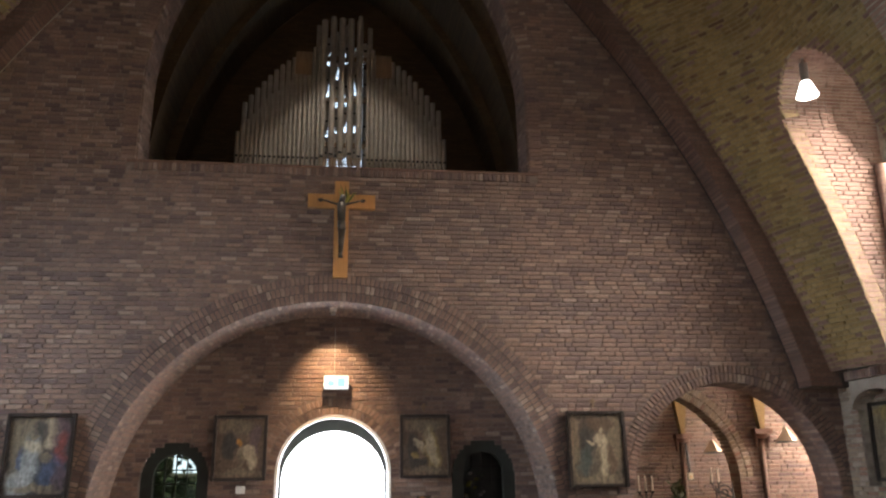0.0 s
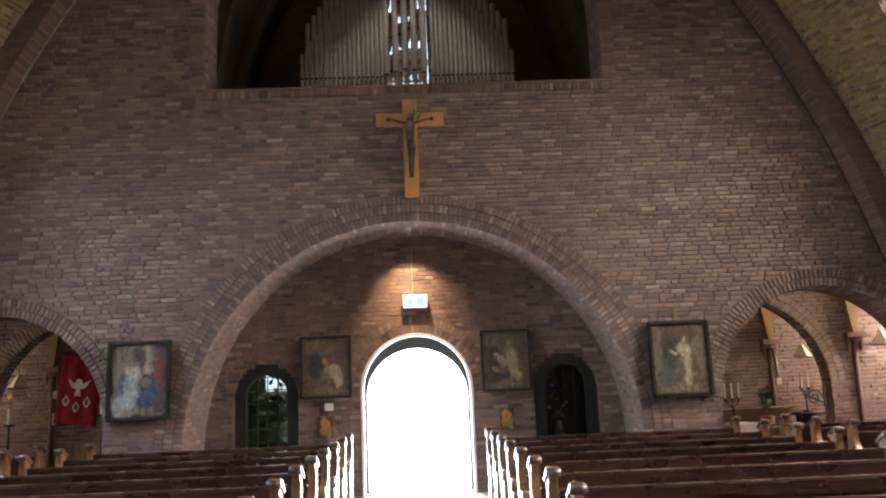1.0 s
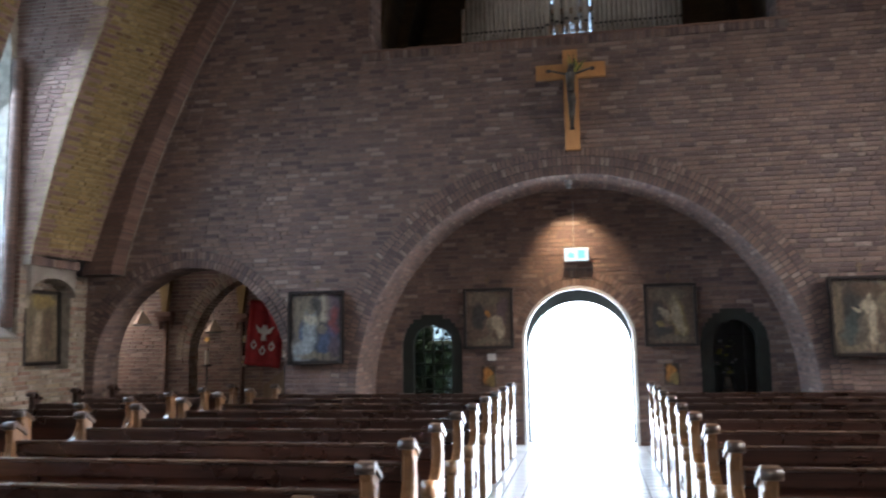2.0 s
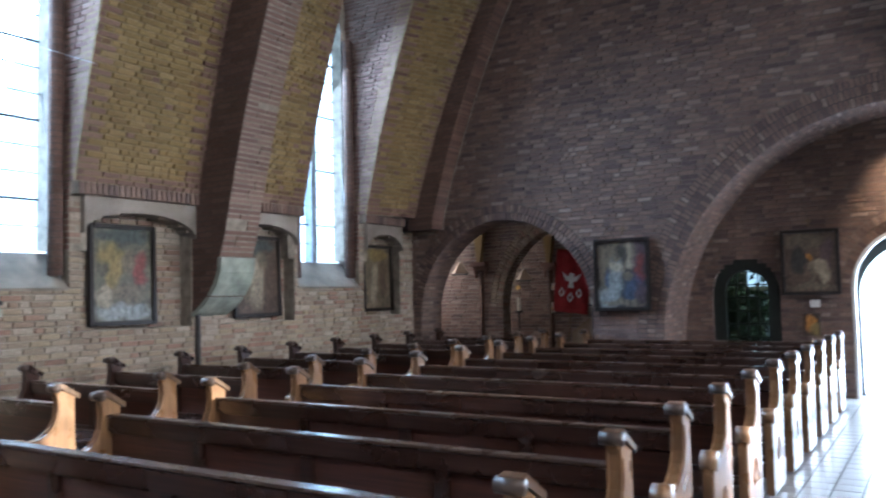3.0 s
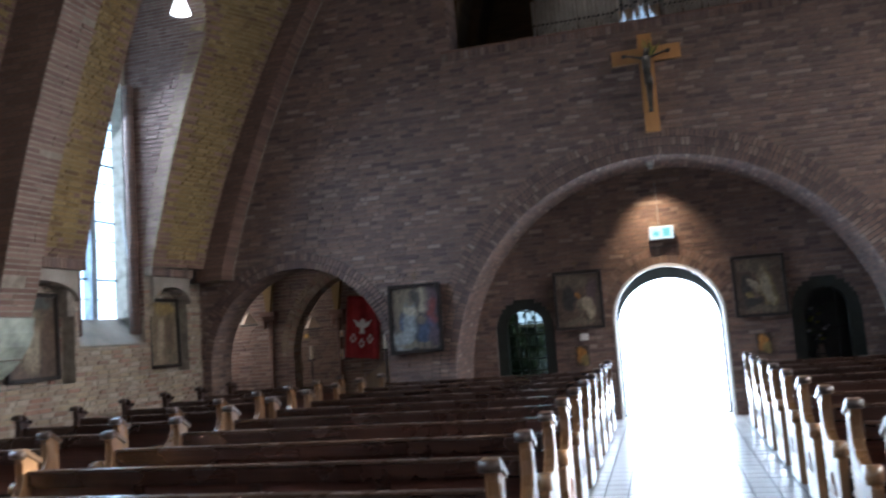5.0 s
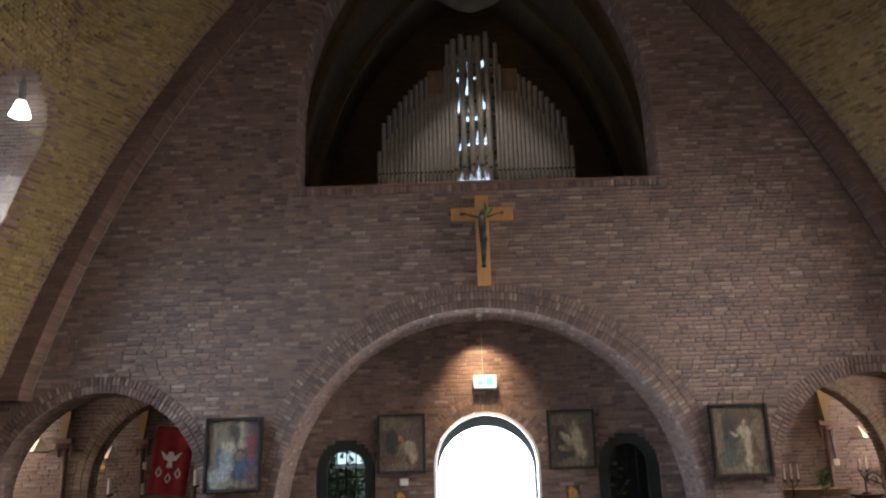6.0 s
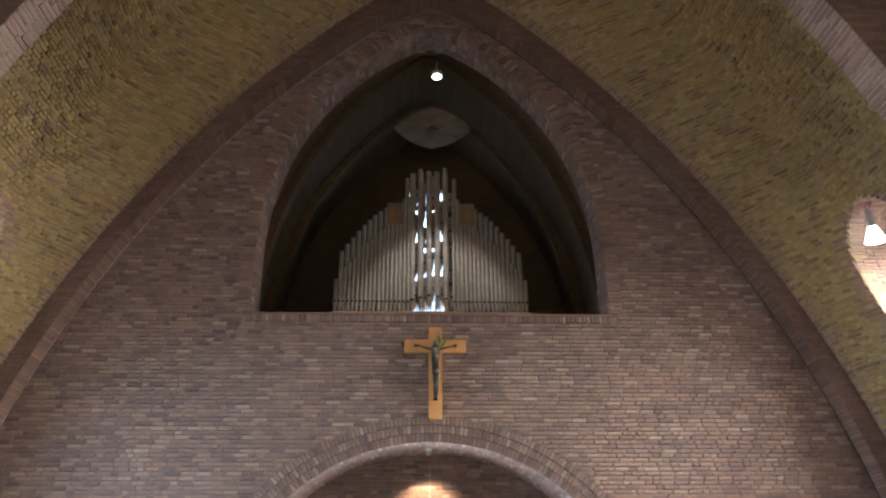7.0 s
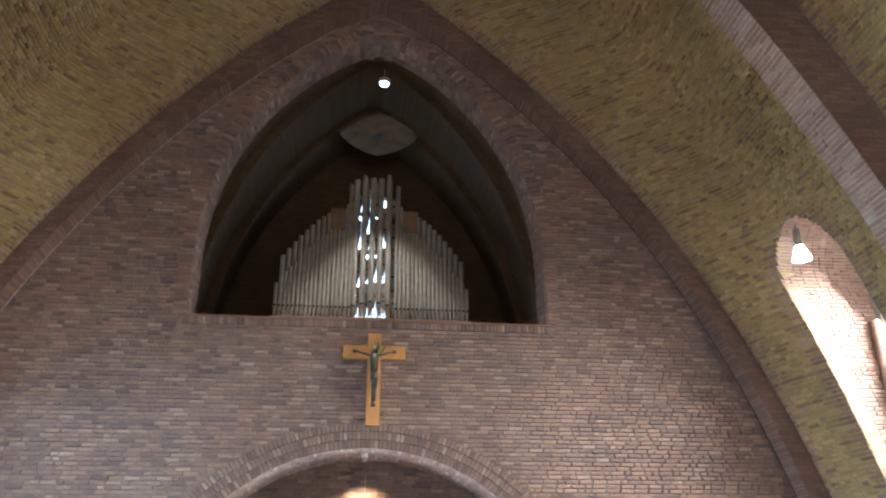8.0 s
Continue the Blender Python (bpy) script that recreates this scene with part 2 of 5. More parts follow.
def box(bm, x0, x1, y0, y1, z0, z1, bev=0.0):
    r = bmesh.ops.create_cube(bm, size=1.0)
    vs = r["verts"]
    for v in vs:
        v.co = Vector(((x0 + x1) / 2 + v.co.x * (x1 - x0), (y0 + y1) / 2 + v.co.y * (y1 - y0), (z0 + z1) / 2 + v.co.z * (z1 - z0)))
    if bev:
        es = list({e for v in vs for e in v.link_edges})
        bmesh.ops.bevel(bm, geom=es, offset=bev, segments=2, affect="EDGES", clamp_overlap=True)
    return bm


def cyl(bm, a, b, r0, r1=None, n=12):
    a, b = Vector(a), Vector(b)
    q = (b - a).to_track_quat("Z", "Y").to_matrix().to_4x4()
    bmesh.ops.create_cone(bm, cap_ends=True, segments=n, radius1=r0, radius2=r0 if r1 is None else r1,
                          depth=(b - a).length, matrix=Matrix.Translation((a + b) / 2) @ q)
    return bm


def prism(bm, pts, axis, lo, hi, bev=0.0):
    """A polygon of (u, v) pairs swept along an axis from lo to hi; axis x: (y, z), y: (x, z), z: (x, y)."""
    def at(u, v, w):
        return {"x": (w, u, v), "y": (u, w, v), "z": (u, v, w)}[axis]
    a = [bm.verts.new(at(u, v, lo)) for u, v in pts]
    b = [bm.verts.new(at(u, v, hi)) for u, v in pts]
    n = len(pts)
    fs = [bm.faces.new(a), bm.faces.new(b[::-1])]
    fs += [bm.faces.new((a[i], b[i], b[(i + 1) % n], a[(i + 1) % n])) for i in range(n)]
    if bev:
        es = list({e for f in fs[:2] for e in f.edges})
        bmesh.ops.bevel(bm, geom=es, offset=bev, segments=2, affect="EDGES", clamp_overlap=True)
    return bm


def ring(bm, inner, outer, axis, lo, hi, closed=False):
    """A band between two polylines of the same length, swept along an axis."""
    n = len(inner)
    for i in range(n if closed else n - 1):
        j = (i + 1) % n
        prism(bm, [inner[i], inner[j], outer[j], outer[i]], axis, lo, hi)
    return bm


def arc(cx, cz, r, a0, a1, n):
    return [(cx + r * math.cos(radians(a0 + (a1 - a0) * k / n)), cz + r * math.sin(radians(a0 + (a1 - a0) * k / n))) for k in range(n + 1)]


def thing(name, label, category, group="", kind="", at=None):
    ob = new(name)
    ob.empty_display_size = 0.1
    if at is not None:
        ob.matrix_world = at
    return tagged(ob, label, category, group, kind)


# ---- shape of the place ----
def curve_x(z, b, z0, h, sag):
    """Half-width of an arc that springs at (b, z0), ends at (0, h) and bulges by sag."""
    c = math.hypot(b, h - z0)
    r = (c * c / 4 + sag * sag) / (2 * sag)
    nx, nz = (h - z0) / c, b / c
    cx, cz = b / 2 - (r - sag) * nx, (z0 + h) / 2 - (r - sag) * nz
    return cx + math.sqrt(max(0.0, r * r - (z - cz) ** 2))


RIB_B, RIB_H, WALL_H, SPRING = 6.45, 13.2, 11.6, 2.6


def rib_x(z):
    return curve_x(z, RIB_B, 2.5, RIB_H, 1.0)


def wall_x(z):
    return curve_x(z, RIB_B, SPRING, WALL_H, 1.0)


def web_params(y):
    s = min(1.0, max(0.0, (-0.35 - y) / 1.5))
    s = s * s * (3 - 2 * s)
    return 6.78 + 0.17 * s, 12.05 + 1.95 * s, 1.0 + 0.2 * s


def web_x(y, z):
    b, h, sag = web_params(y)
    return curve_x(z, b, SPRING, h, sag)


def organ_half(z):
    """Half-width of the organ loft's pointed arch."""
    z = 5.6 + (z - 5.6) * (10.66 - 5.6) / (10.96 - 5.6)
    if z < 6.6:
        return 2.72
    return math.sqrt(max(0.0, 4.45 ** 2 - (z - 6.6) ** 2)) - 1.73


BIG = (-0.01, 0.70, 2.96)          # porch arch: centre x, z, radius
SIDE_X, SIDE_Z, SIDE_R = 5.43, 1.13, 1.46
FRONT, NICHE, GLASS = 7.0, 7.25, 7.42


def big_open(x, z, grow=0.0):
    dx, dz = x - BIG[0], z - BIG[1]
    return abs(dx) < BIG[2] + grow if dz < 0 else math.hypot(dx, dz) < BIG[2] + grow


def side_open(x, z, grow=0.0):
    dx, dz = abs(x) - SIDE_X, z - SIDE_Z
    return abs(dx) < SIDE_R + grow if dz < 0 else math.hypot(dx, dz) < SIDE_R + grow


def organ_open(x, z, grow=0.0):
    if z < 5.58 - grow or z > 10.96 + grow:
        return False
    if z > 10.90:
        return abs(x) < max(0.0, (10.96 + grow * 1.2 - z)) * 0.9
    return abs(x) < organ_half(max(5.6, z)) + grow



# ---- large structure ----
COURSE, JOINT = 0.0625, 0.011


def spans(a, b, closed_at, step=0.01):
    """Stretches of [a, b] where closed_at is true."""
    out, start = [], None
    n = int(round((b - a) / step))
    for k in range(n + 1):
        u = a + (k + 0.5) * step
        ok = k < n and closed_at(u)
        if ok and start is None:
            start = a + k * step
        if not ok and start is not None:
            if a + k * step - start > 0.03:
                out.append((start, a + k * step))
            start = None
    return out


class Bricks:
    """Many loose brick faces gathered into one mesh."""

    def __init__(self):
        self.v, self.f = [], []

    def add(self, o, u, v, n, lu, lv, depth, proud):
        """A brick from corner o along unit ways u and v, its face pushed out along n."""
        c = 0.004
        k = len(self.v)
        a = o - n * depth
        top = o + n * proud
        self.v += [a, a + u * lu, a + u * lu + v * lv, a + v * lv,
                   top + u * c + v * c, top + u * (lu - c) + v * c, top + u * (lu - c) + v * (lv - c), top + u * c + v * (lv - c)]
        self.f += [(k + 4, k + 5, k + 6, k + 7), (k, k + 1, k + 5, k + 4), (k + 1, k + 2, k + 6, k + 5),
                   (k + 2, k + 3, k + 7, k + 6), (k + 3, k, k + 4, k + 7)]

    def run(self, o, u, v, n, length, rnd, proud=0.005, brick=0.21, loose=None):
        """One course of bricks along u."""
        pos, first = 0.0, True
        while pos < length - 0.02:
            l = brick if rnd.random() > 0.28 else brick * 0.5
            if first:
                l, first = l * rnd.uniform(0.35, 1.0), False
            l = min(l, length - pos)
            if length - pos - l < 0.05:
                l = length - pos
            at = o + u * (pos + JOINT / 2)
            if loose is not None and abs(l - brick) < 1e-6 and loose[0] < at.y < loose[1] and loose[2] < at.z < loose[3]:
                loose[4].append((at + n * (proud * rnd.uniform(-0.6, 1.0)), u, v, l - JOINT, COURSE - JOINT))
            else:
                self.add(at, u, v, n, max(0.02, l - JOINT), COURSE - JOINT, 0.012, proud * rnd.uniform(-0.6, 1.4))
            pos += l

    def make(self, name, mat, parent=None, label="", kind="stuff"):
        ob = new(name, mesh_of(name, [tuple(p) for p in self.v], self.f, mat))
        if parent:
            ob.parent = parent
        if label:
            ob["label"] = label
        ob["kind"] = kind
        return ob


rnd = random.Random(4)
X, Y, Z = Vector((1, 0, 0)), Vector((0, 1, 0)), Vector((0, 0, 1))

# floor, aisle tiles and the ground outside
floor = thing("floor", "grey stone tile floor of the church nave", "floor", kind="structure")
part("floor_bed", box(bmesh.new(), -9.2, 9.2, -20.3, 5.4, -0.25, -0.006), M_GROUT, floor)
ground = part("ground", box(bmesh.new(), -400, 400, -400, 400, -0.5, -0.3), M_PAVE)
tagged(ground, "pale sunlit paving outside the open church door", "ground", kind="structure")
step = part("door_step", box(bmesh.new(), -1.6, 1.6, 1.75, 6.0, -0.3, -0.012), M_PAVE)
tagged(step, "pale stone landing outside the open door", "step", kind="structure")

# west wall: mortar core in courses, with the three arches and the organ opening left free
wall_west = thing("wall_west", "purple-brown brick end wall with three round arches", "wall", kind="structure")


def west_closed(z):
    def test(x):
        return not (big_open(x, z, 0.035) or side_open(x, z, 0.035) or organ_open(x, z, 0.035))
    return test


def west_field(z):
    def test(x):
        if z > SPRING and abs(x) > wall_x(z) + 0.12:
            return False
        return not (big_open(x, z, 0.36 if z > BIG[1] else 0.0) or side_open(x, z, 0.25 if z > SIDE_Z else 0.0) or organ_open(x, z, 0.02) or (5.44 < z < 5.60 and abs(x) < 2.85))
    return test


core = bmesh.new()
field = Bricks()
for k in range(int(12.4 / COURSE)):
    z = k * COURSE
    zm = z + COURSE / 2
    half = 8.6 if zm < 2.9 else wall_x(min(zm, WALL_H - 0.01)) + 1.0
    for a, b in spans(-half, half, west_closed(zm)):
        box(core, a, b, 0.010, 0.58, z, z + COURSE)
    half = min(half, 7.1)
    for a, b in spans(-half, half, west_field(zm)):
        field.run(Vector((a, 0, z + JOINT / 2)), X, Z, -Y, b - a, rnd, 0.006)
part("mortar_core", core, M_MORTAR, wall_west, "grey mortar joints")
field.make("brickwork", M_RED, wall_west)


def voussoirs(parent, bricks, cx, cz, r, a0, a1, rings, yface, n, mirror=1, mat=None, depth=0.11):
    """Rings of bricks round an arch, set on end, as wedges on a wall that faces -y."""
    for g in range(rings):
        ra = r + g * (depth + JOINT)
        cnt = int(radians(a1 - a0) * (ra + depth / 2) / COURSE)
        for k in range(cnt):
            a = radians(a0 + (a1 - a0) * (k + 0.5) / cnt)
            u = Vector((math.cos(a), 0, math.sin(a)))
            v = Vector((-math.sin(a), 0, math.cos(a)))
            w = COURSE - JOINT
            o = Vector((cx, yface, cz)) + u * (ra + 0.004) - v * (w / 2)
            bricks.append((o, u, v, depth, w))


def brick_parts(rows, parent, mat, n, proud=0.008):
    """Bricks as objects of their own that share one mesh."""
    b = Bricks()
    l, w = rows[0][3], rows[0][4]
    b.add(Vector((0, 0, 0)), X, Y, Z, l, w, 0.014, proud)
    me = mesh_of("brick", [tuple(p) for p in b.v], b.f, mat)
    for o, u, v, _, _ in rows:
        ob = new("brick", me)
        m = Matrix((u, v, n)).transposed().to_4x4()
        m.translation = o
        ob.parent = parent
        ob.matrix_parent_inverse = Matrix()
        ob.matrix_basis = m


def soffit(bricks, pts, y0, y1, inward):
    """Lining of an arch's underside: courses that run through the wall."""
    for (xa, za), (xb, zb) in zip(pts[:-1], pts[1:]):
        v = Vector((xb - xa, 0, zb - za))
        l = v.length
        v.normalize()
        n = Vector((-v.z, 0, v.x)) * inward
        u = Y
        o = Vector((xa, y0, za)) + v * (JOINT / 2)
        pos = y0
        while pos < y1 - 0.01:
            d = min(rnd.choice((0.21, 0.21, 0.105)), y1 - pos)
            bricks.add(Vector((xa, pos + JOINT / 2, za)) + v * (JOINT / 2), u, v, n, max(0.02, d - JOINT), max(0.02, l - JOINT), 0.02, 0.004 * rnd.uniform(0, 1.5))
            pos += d


def line_soffit(x, z0, z1):
    n = max(1, int((z1 - z0) / COURSE))
    return [(x, z0 + (z1 - z0) * k / n) for k in range(n + 1)]


lining = Bricks()
shell = bmesh.new()
bx, bz, br = BIG
pts = line_soffit(bx + br, 0, bz)[:-1] + arc(bx, bz, br, 0, 180, 146) + line_soffit(bx - br, 0, bz)[::-1][1:]
soffit(lining, pts, 0.0, 1.06, 1)
ring(shell, pts, [(bx + (x - bx) * 1.02, bz + (z - bz) * 1.02 if z > bz else z) for x, z in pts], "y", 0.012, 1.06)
for s in (-1, 1):
    cx = s * SIDE_X
    pts = line_soffit(cx + SIDE_R, 0, SIDE_Z)[:-1] + arc(cx, SIDE_Z, SIDE_R, 0, 180, 74) + line_soffit(cx - SIDE_R, 0, SIDE_Z)[::-1][1:]
    soffit(lining, pts, 0.0, 0.58, 1)
    ring(shell, pts, [(cx + (x - cx) * 1.02, SIDE_Z + (z - SIDE_Z) * 1.02 if z > SIDE_Z else z) for x, z in pts], "y", 0.012, 0.58)
zs = [5.58 + (10.96 - 5.58) * k / 80 for k in range(81)]
right = [(max(0.0, organ_half(max(5.6, min(z, 10.96)))), z) for z in zs]
pts = right + [(-x, z) for x, z in right[::-1][1:]]
soffit(lining, pts, 0.0, 0.58, 1)
ring(shell, [(x, z) for x, z in pts], [(x * 1.02, z + (0.03 if abs(x) < 2 else 0)) for x, z in pts], "y", 0.012, 0.58)
lining.make("arch_lining", M_RED, wall_west)
part("arch_core", shell, M_MORTAR, wall_west)

bed = bmesh.new()
ring(bed, arc(bx, bz, br + 0.002, 0, 180, 90), arc(bx, bz, br + 0.36, 0, 180, 90), "y", 0.005, 0.0098)
for s in (-1, 1):
    ring(bed, arc(s * SIDE_X, SIDE_Z, SIDE_R + 0.002, 0, 180, 60), arc(s * SIDE_X, SIDE_Z, SIDE_R + 0.24, 0, 180, 60), "y", 0.005, 0.0098)
part("arch_joint_bed", bed, M_JOINTD, wall_west, "dark joints between the arch rings")

# arch rings: the near courses of the large arch are bricks of their own
rows = []
voussoirs(wall_west, rows, bx, bz, br, 0, 180, 3, 0.0, 0)
RING_ROWS = rows
joined = Bricks()
rows2 = []
for s in (-1, 1):
    voussoirs(wall_west, rows2, s * SIDE_X, SIDE_Z, SIDE_R, 0, 180, 2, 0.0, 0)
z = 5.6
while z < 10.84:
    x = organ_half(z)
    x2 = organ_half(min(10.91, z + COURSE))
    d = Vector((x2 - x, 0, COURSE)).normalized()
    for s in (-1, 1):
        v = Vector((d.x * s, 0, d.z))
        u = Vector((d.z * s, 0, -d.x))
        rows2.append((Vector((s * (x + 0.02), 0, z)), u, v, 0.20, COURSE - JOINT))
    z += COURSE * d.z
for k in range(int(5.5 / COURSE)):
    rows2.append((Vector((-2.75 + (k + 1) * COURSE - JOINT, 0, 5.445)), Z, -X, 0.125, COURSE - JOINT))
for o, u, v, l, w in rows2:
    joined.add(o, u, v, -Y, l, w, 0.012, 0.010 * rnd.uniform(0.5, 1.6))
joined.make("arch_rings", M_RED, wall_west)
sill = part("organ_loft_sill", box(bmesh.new(), -2.85, 2.85, -0.02, 0.62, 5.555, 5.585), M_DRK, wall_west, "brick sill of the organ opening")


# side walls with window bays, niches and ribs
RIBS = [-4.22, -8.82, -13.42, -18.02]
RW = 0.25
FRONT, NICHE, GLASS = 7.05, 7.24, 7.42
WHALF = 0.65
NICHES = [(-1.27, -0.36)]
for r in RIBS[:3]:
    NICHES += [(r + RW, r + RW + 1.2), (r - RW - 1.4, r - RW)]


def window_near(y):
    return min(WINDOWS, key=lambda w: abs(w - y))


def niche_at(y, z):
    for a, b in NICHES:
        if a < y < b:
            u = (y - (a + b) / 2) / ((b - a) / 2)
            return 1.19 < z < 2.18 + 0.24 * math.sqrt(max(0.0, 1 - u * u))
    return False


LUN_TOP, LUN_SPR = 6.55, 5.75


def lunette(y, z):
    """True inside the pointed-round opening cut through vault and wall over a window."""
    d = abs(y - window_near(y))
    if z < LUN_SPR:
        return d < WHALF
    t = (z - LUN_SPR) / (LUN_TOP - LUN_SPR)
    return t < 1 and d < WHALF * math.sqrt(1 - t ** 1.8)


def side_frame(s):
    return Vector((-s, 0, 0))          # the way the wall faces


NEAR_PARTS = []


def build_side(s, name, words):
    wall = thing(name, words, "wall", kind="structure")
    n = side_frame(s)
    u = Y
    core, br, nb = bmesh.new(), Bricks(), Bricks()
    near = (-7.75, -5.85, 0.72, 1.62, []) if s < 0 else None
    for k in range(int(2.56 / COURSE)):
        z = k * COURSE
        zm = z + COURSE / 2

        def front(y):
            if zm > 1.60 and abs(y - window_near(y)) < WHALF:
                return False
            return not niche_at(y, zm)
        for a, b in spans(-20.0, 0.3, front, 0.02):
            xs = sorted((s * (FRONT + 0.01), s * NICHE))
            box(core, xs[0], xs[1], a, b, z, z + COURSE)
            if b > -9.5:
                a2 = max(a, -9.5)
                br.run(Vector((s * FRONT, a2, z + JOINT / 2)), u, Z, n, b - a2, rnd, 0.006, loose=near)
        for a, b in spans(-9.5, 0.0, lambda y: niche_at(y, zm), 0.02):
            nb.run(Vector((s * NICHE, a, z + JOINT / 2)), u, Z, n, b - a, rnd, 0.006)
    # backing behind niches, and the outer wall pierced by the windows
    for k in range(int(7.6 / 0.1)):
        z, zm = k * 0.1, k * 0.1 + 0.05

        def solid(y):
            w = abs(y - window_near(y))
            if zm < 1.6:
                return True
            if zm < 1.98:
                return w > WHALF
            top = 5.4
            if zm < top:
                return w > 0.55
            return w > 0.55 * math.sqrt(max(0.0, 1 - ((zm - top) / 0.95) ** 1.5)) if zm < 6.35 else True
        for a, b in spans(-20.0, 0.6, solid, 0.02):
            xs = sorted((s * (NICHE + 0.012), s * (NICHE + 0.20)))
            box(core, xs[0], xs[1], a, b, z, z + 0.1)
    part("mortar_core", core, M_MORTARP, wall, "pale mortar joints")
    br.make("brickwork", M_PALE, wall)
    if near:
        NEAR_PARTS.append((near[4], wall, M_PALEP, n))
    nb.make("niche_brickwork", M_PALE, wall)
    # lintels and soldier course over the niches
    for a, b in NICHES:
        if a < -10:
            continue
        m = bmesh.new()
        c, h = (a + b) / 2, (b - a) / 2
        lo = [(c + h * math.cos(radians(180 - 180 * t / 16)), 2.18 + 0.24 * math.sin(radians(180 * t / 16))) for t in range(17)]
        hi = [(p[0], 2.56) for p in lo]
        xs = sorted((s * (FRONT - 0.07), s * (NICHE + 0.01)))
        ring(m, lo, hi, "x", xs[0], xs[1])
        part("lintel", m, M_CEMENT, wall, "grey cement lintel with a segmental arch")
        cb = Bricks()
        lim = [a - 0.1, b]
        if abs(lim[0] - window_near(lim[0])) < WHALF:
            lim[0] = window_near(lim[0]) + WHALF
        if b + 0.14 > window_near(b) - WHALF and window_near(b) > b:
            lim[1] = window_near(b) - WHALF
        kk = int((lim[1] - lim[0]) / COURSE)
        for k in range(kk):
            y = lim[0] + (lim[1] - lim[0]) * k / kk
            cb.add(Vector((s * (FRONT - 0.13), y + JOINT / 2, 2.56)), Y, Z, n, (lim[1] - lim[0]) / kk - JOINT, 0.125, 0.03, 0.004 * rnd.random())
        cb.make("soldier_course", M_RED, wall, "upright brick soldier course")
        m = bmesh.new()
        xs = sorted((s * (FRONT - 0.115), s * (NICHE + 0.01)))
        box(m, xs[0], xs[1], lim[0], lim[1], 2.562, 2.69)
        part("corbel_bed", m, M_MORTARP, wall)
    return wall


walls = {-1: build_side(-1, "wall_south", "pale brick side wall with niches and tall windows"),
         1: build_side(1, "wall_north", "pale brick side wall with niches and tall windows in sun")}


YEL_PARTS = []


